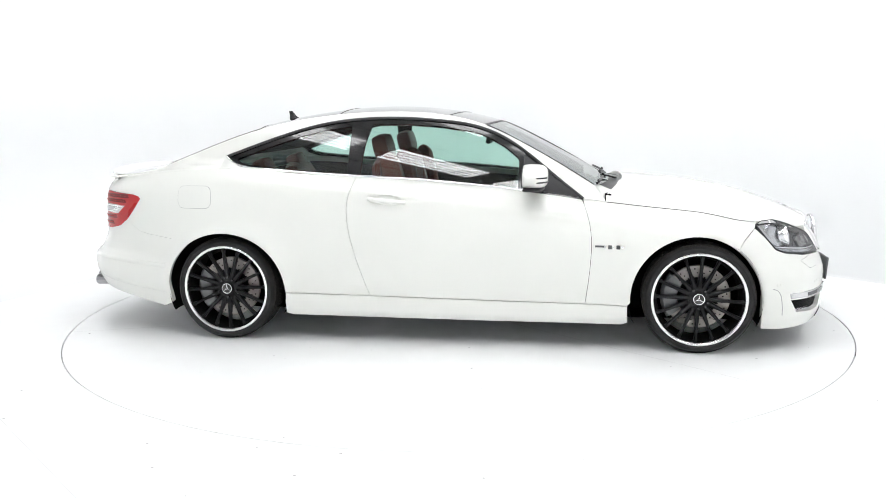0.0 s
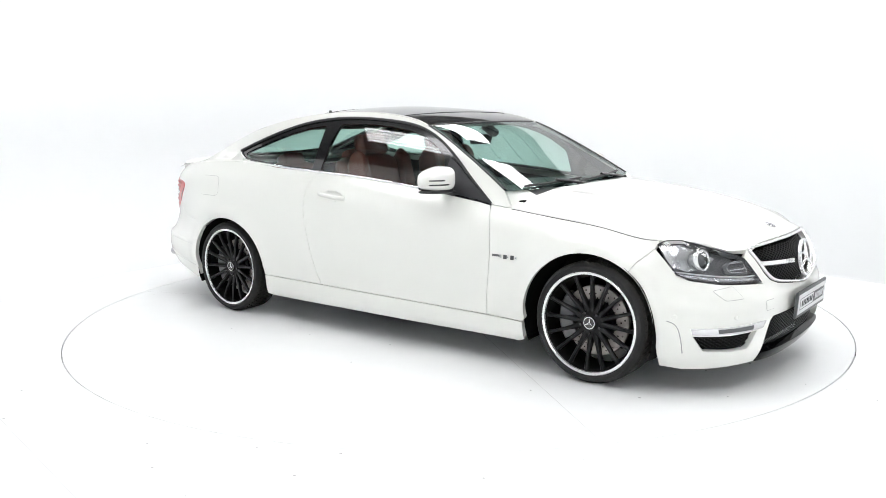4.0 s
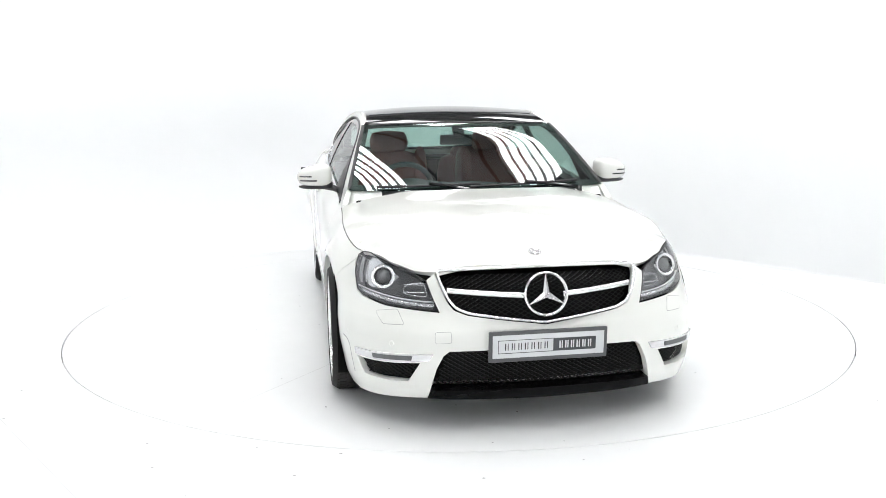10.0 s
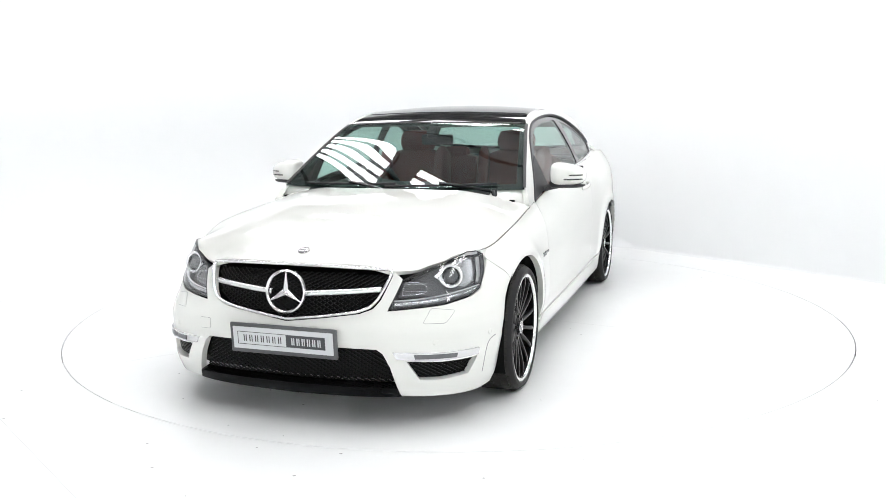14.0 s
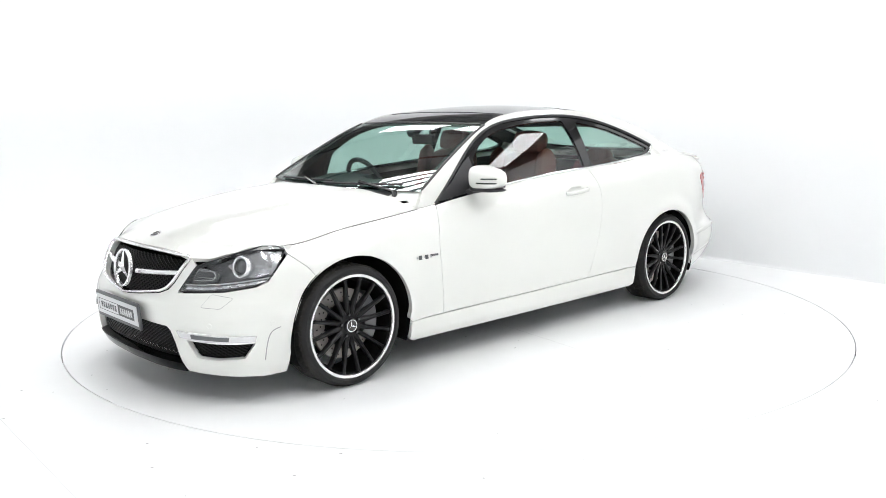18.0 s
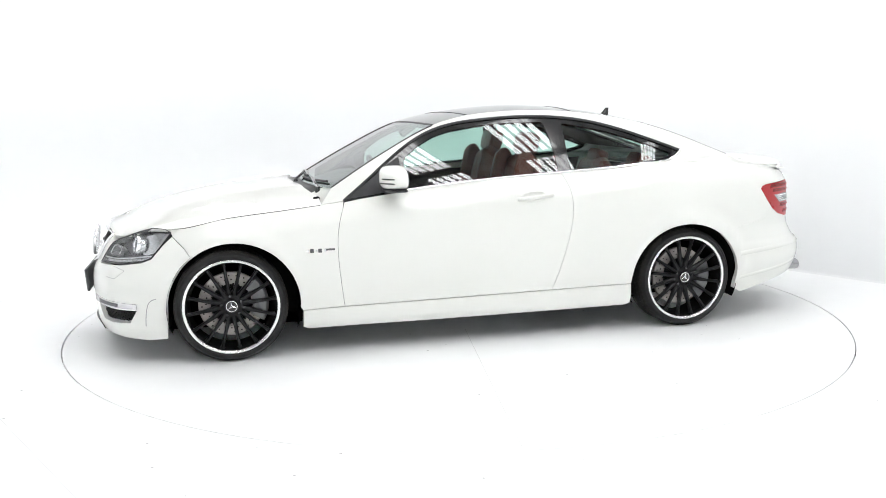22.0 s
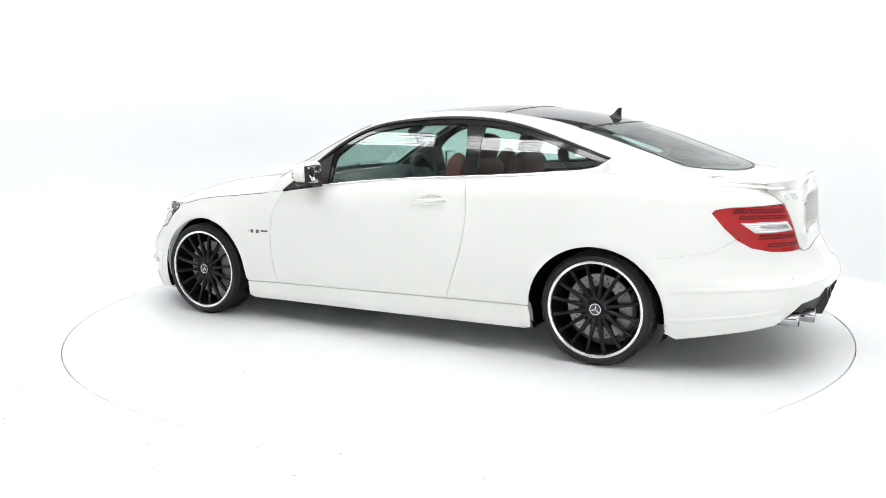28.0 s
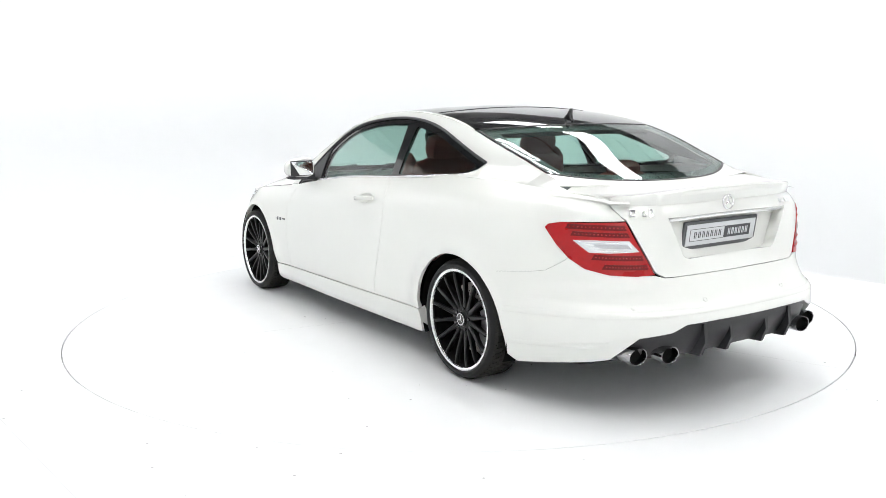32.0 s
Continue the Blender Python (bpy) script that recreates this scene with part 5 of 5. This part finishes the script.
    lip = link("boot_lip", verts, faces, WHITE_PAINT, car, "white boot lip spoiler")
    lip.data.set_sharp_from_angle(angle=radians(40))


def bay_light_block():
    # plain black box added under the hood to keep light off the grille's back
    bm = bmesh.new()
    box(bm, pose(1.55, 0, .48), 1.10, 1.0, .36, .02)
    part("engine_block", bm, BLACK_CLOTH, car)


bay_light_block()
nose_details()
tail_details()
fittings()

for side in (1, -1):
    strip("hood_gap", [(side * a, b - .003) for a, b in edge_top(1.80, .99, 24)], band, GROOVE, car, .005, .001)



# ---- cabin inside ----
def trim_shell():
    """Dark inner linings: doors, headliner, floor, rear shelf."""
    o = S((.95, .80), (.95, .35), (-.86, .35), (-.86, .70), (-1.25, .70))
    top = [(u_side(x, float(belt_z(x)) - .02), float(belt_z(x)) - .02) for x in np.linspace(-1.25, .80, 14)]
    panel("door_trim", o + top, band, DASH, car, .08, 0, gap=0, lift=-.05, flip=True, label="dark door lining")
    a = [(s, -.86) for s in np.linspace(3.2, 9.2, 20)] + [(s, .86) for s in np.linspace(9.2, 3.2, 20)]
    panel("headliner", a, roof, HEADLINING, car, (.3, .12), 0, gap=0, lift=-.035, label="dark roof lining")
    for s in (1, -1):
        lin = [(float(RAIL_X(v)), float(RAIL_Z(v)) - .012) for v in np.linspace(.3, 11.5, 40)] + [(x, z) for x, z in curve2(DLO_TOP, 3)[::-1]]
        panel("pillar_lining", lin, lambda p: cabin(p) * np.array([1, s, 1]), HEADLINING, car, .06, 0, gap=0, lift=-.03)
    bm = bmesh.new()
    box(bm, pose(-.15, 0, .28), 2.3, 1.45, .04, .01)
    part("cabin_floor", bm, BLACK_CLOTH, car)
    bm = bmesh.new()
    box(bm, pose(-1.62, 0, .965, 0, -4, 0), .55, 1.22, .03, .01)
    part("parcel_shelf", bm, DASH, car)
    bm = bmesh.new()
    box(bm, pose(-1.30, 0, .66, 0, -18, 0), .05, 1.40, .62, .01)
    part("rear_bulkhead", bm, BLACK_CLOTH, car)
    bm = bmesh.new()
    box(bm, pose(1.00, 0, .58), .04, 1.40, .60, .01)
    part("firewall", bm, BLACK_CLOTH, car)


def cushion(m, sx, sy, sz, bulge=.25, k=10):
    """A padded block with rounded faces."""
    bm = bmesh.new()
    bmesh.ops.create_cube(bm, size=2)
    bmesh.ops.subdivide_edges(bm, edges=list(bm.edges), cuts=k, use_grid_fill=True)
    for v in bm.verts:
        p = v.co.copy()
        q = Vector((p.x * math.sqrt(max(0, 1 - p.y * p.y * .32 - p.z * p.z * .32 + p.y * p.y * p.z * p.z * .2)),
                    p.y * math.sqrt(max(0, 1 - p.x * p.x * .32 - p.z * p.z * .32 + p.x * p.x * p.z * p.z * .2)),
                    p.z * math.sqrt(max(0, 1 - p.y * p.y * .32 - p.x * p.x * .32 + p.y * p.y * p.x * p.x * .2))))
        v.co = m @ Vector((q.x * sx / 2, q.y * sy / 2, q.z * sz / 2))
    return bm


def build_seat(x, y, back=-14, rear=False):
    seat = tagged(new("seat"), "red-brown leather bucket seat" if not rear else "red-brown leather rear seat")
    seat.parent = car
    m = pose(x, y, 0)
    part("seat_cushion", cushion(m @ pose(.05, 0, .50, 0, -8, 0), .52, .50 if not rear else .48, .18), LEATHER, seat)
    hgt = .55 if not rear else .50
    b = m @ pose(-.24, 0, .56, 0, back, 0)
    part("backrest", cushion(b @ pose(0, 0, hgt / 2), .14, .50 if not rear else .46, hgt), LEATHER, seat)
    for s in (1, -1):
        if not rear:
            part("bolster", cushion(b @ pose(.06, s * .215, .30, 0, 4, s * -14), .14, .09, .50), LEATHER, seat)
            part("thigh_bolster", cushion(m @ pose(.08, s * .235, .54, 0, -8, 0), .48, .09, .15), LEATHER, seat)
    head = b @ pose(.015, 0, hgt + (.045 if not rear else -.015))
    part("headrest", cushion(head, .11, .27 if not rear else .22, .16 if not rear else .11), LEATHER, seat)
    return seat


def dashboard():
    dash = tagged(new("dashboard"), "dark dashboard with instrument hood and steering wheel")
    dash.parent = car
    bm = bmesh.new()
    prof = [(.98, .88), (.90, .915), (.72, .930), (.60, .925), (.54, .88), (.52, .78), (.60, .68), (.66, .55)]
    rows = []
    for y in np.linspace(-.70, .70, 25):
        k = abs(y) / .70
        hump = .045 * math.exp(-((y + .36) / .17) ** 2) + .012 * math.exp(-((y) / .14) ** 2)
        rows.append([bm.verts.new((x - .03 * k * k, y, z + hump * (1 if .53 < x < .75 else .2) - .025 * k * k)) for x, z in prof])
    for p, q in zip(rows, rows[1:]):
        for i in range(len(prof) - 1):
            bm.faces.new((p[i], p[i + 1], q[i + 1], q[i]))
    part("dash_top", bm, DASH, dash)
    bm = bmesh.new()
    box(bm, pose(.12, 0, .52, 0, -6, 0), 1.0, .24, .24, .03, 3)
    part("centre_console", bm, DASH, dash)
    m = pose(.44, -.365, .885, 0, -66, 0)
    bm = bmesh.new()
    lathe(bm, [(.172 + .016 * math.cos(a), .016 * math.sin(a)) for a in np.linspace(0, 2 * math.pi, 13)[:-1]], m, 48, True)
    wheel_rim = part("steering_wheel", bm, DASH, dash, "dark leather steering wheel")
    bm = bmesh.new()
    box(bm, m @ pose(0, 0, -.01), .13, .14, .05, .02, 3)
    box(bm, m @ pose(0, .10, -.005), .035, .13, .02, .006)
    box(bm, m @ pose(0, -.10, -.005), .035, .13, .02, .006)
    box(bm, m @ pose(-.10, 0, -.005), .13, .035, .02, .006)
    part("wheel_boss", bm, GREY_PLASTIC, wheel_rim)
    # inside mirror
    bm = bmesh.new()
    box(bm, pose(.245, 0, 1.175, 0, 12, 0), .03, .21, .065, .02, 3)
    rv = part("inside_mirror", bm, BLACK_TRIM, car, "black inside mirror")
    bm = bmesh.new()
    box(bm, pose(.228, 0, 1.175, 0, 12, 0), .004, .19, .052, .01, 2)
    part("mirror_glass", bm, CHROME, rv)
    bm = bmesh.new()
    box(bm, pose(.315, 0, 1.235, 0, 35, 0), .11, .07, .05, .02, 3)
    part("mirror_foot", bm, BLACK_TRIM, rv)


HEADLINING = plain("grey_roof_lining", (.035, .034, .033), .9, 0, 0, .1, 60)
trim_shell()
for seat_row in ((-.02, .365, -14, False), (-.02, -.365, -14, False), (-.78, .33, -24, True), (-.78, -.33, -24, True)):
    build_seat(*seat_row)
dashboard()



# ---- movement ----
def motions():
    """The turntable and the car on it turn at a steady rate."""
    table_rows, car_rows = [], []
    for i in range(65):
        t = i * .5
        turn = pose(0, 0, 0, 0, 0, -8.506 - 7.103 * t)
        table_rows.append((t, turn))
        car_rows.append((t, turn @ pose(0, -.034, 0)))
    walk(turntable, table_rows)
    walk(car, car_rows)


motions()
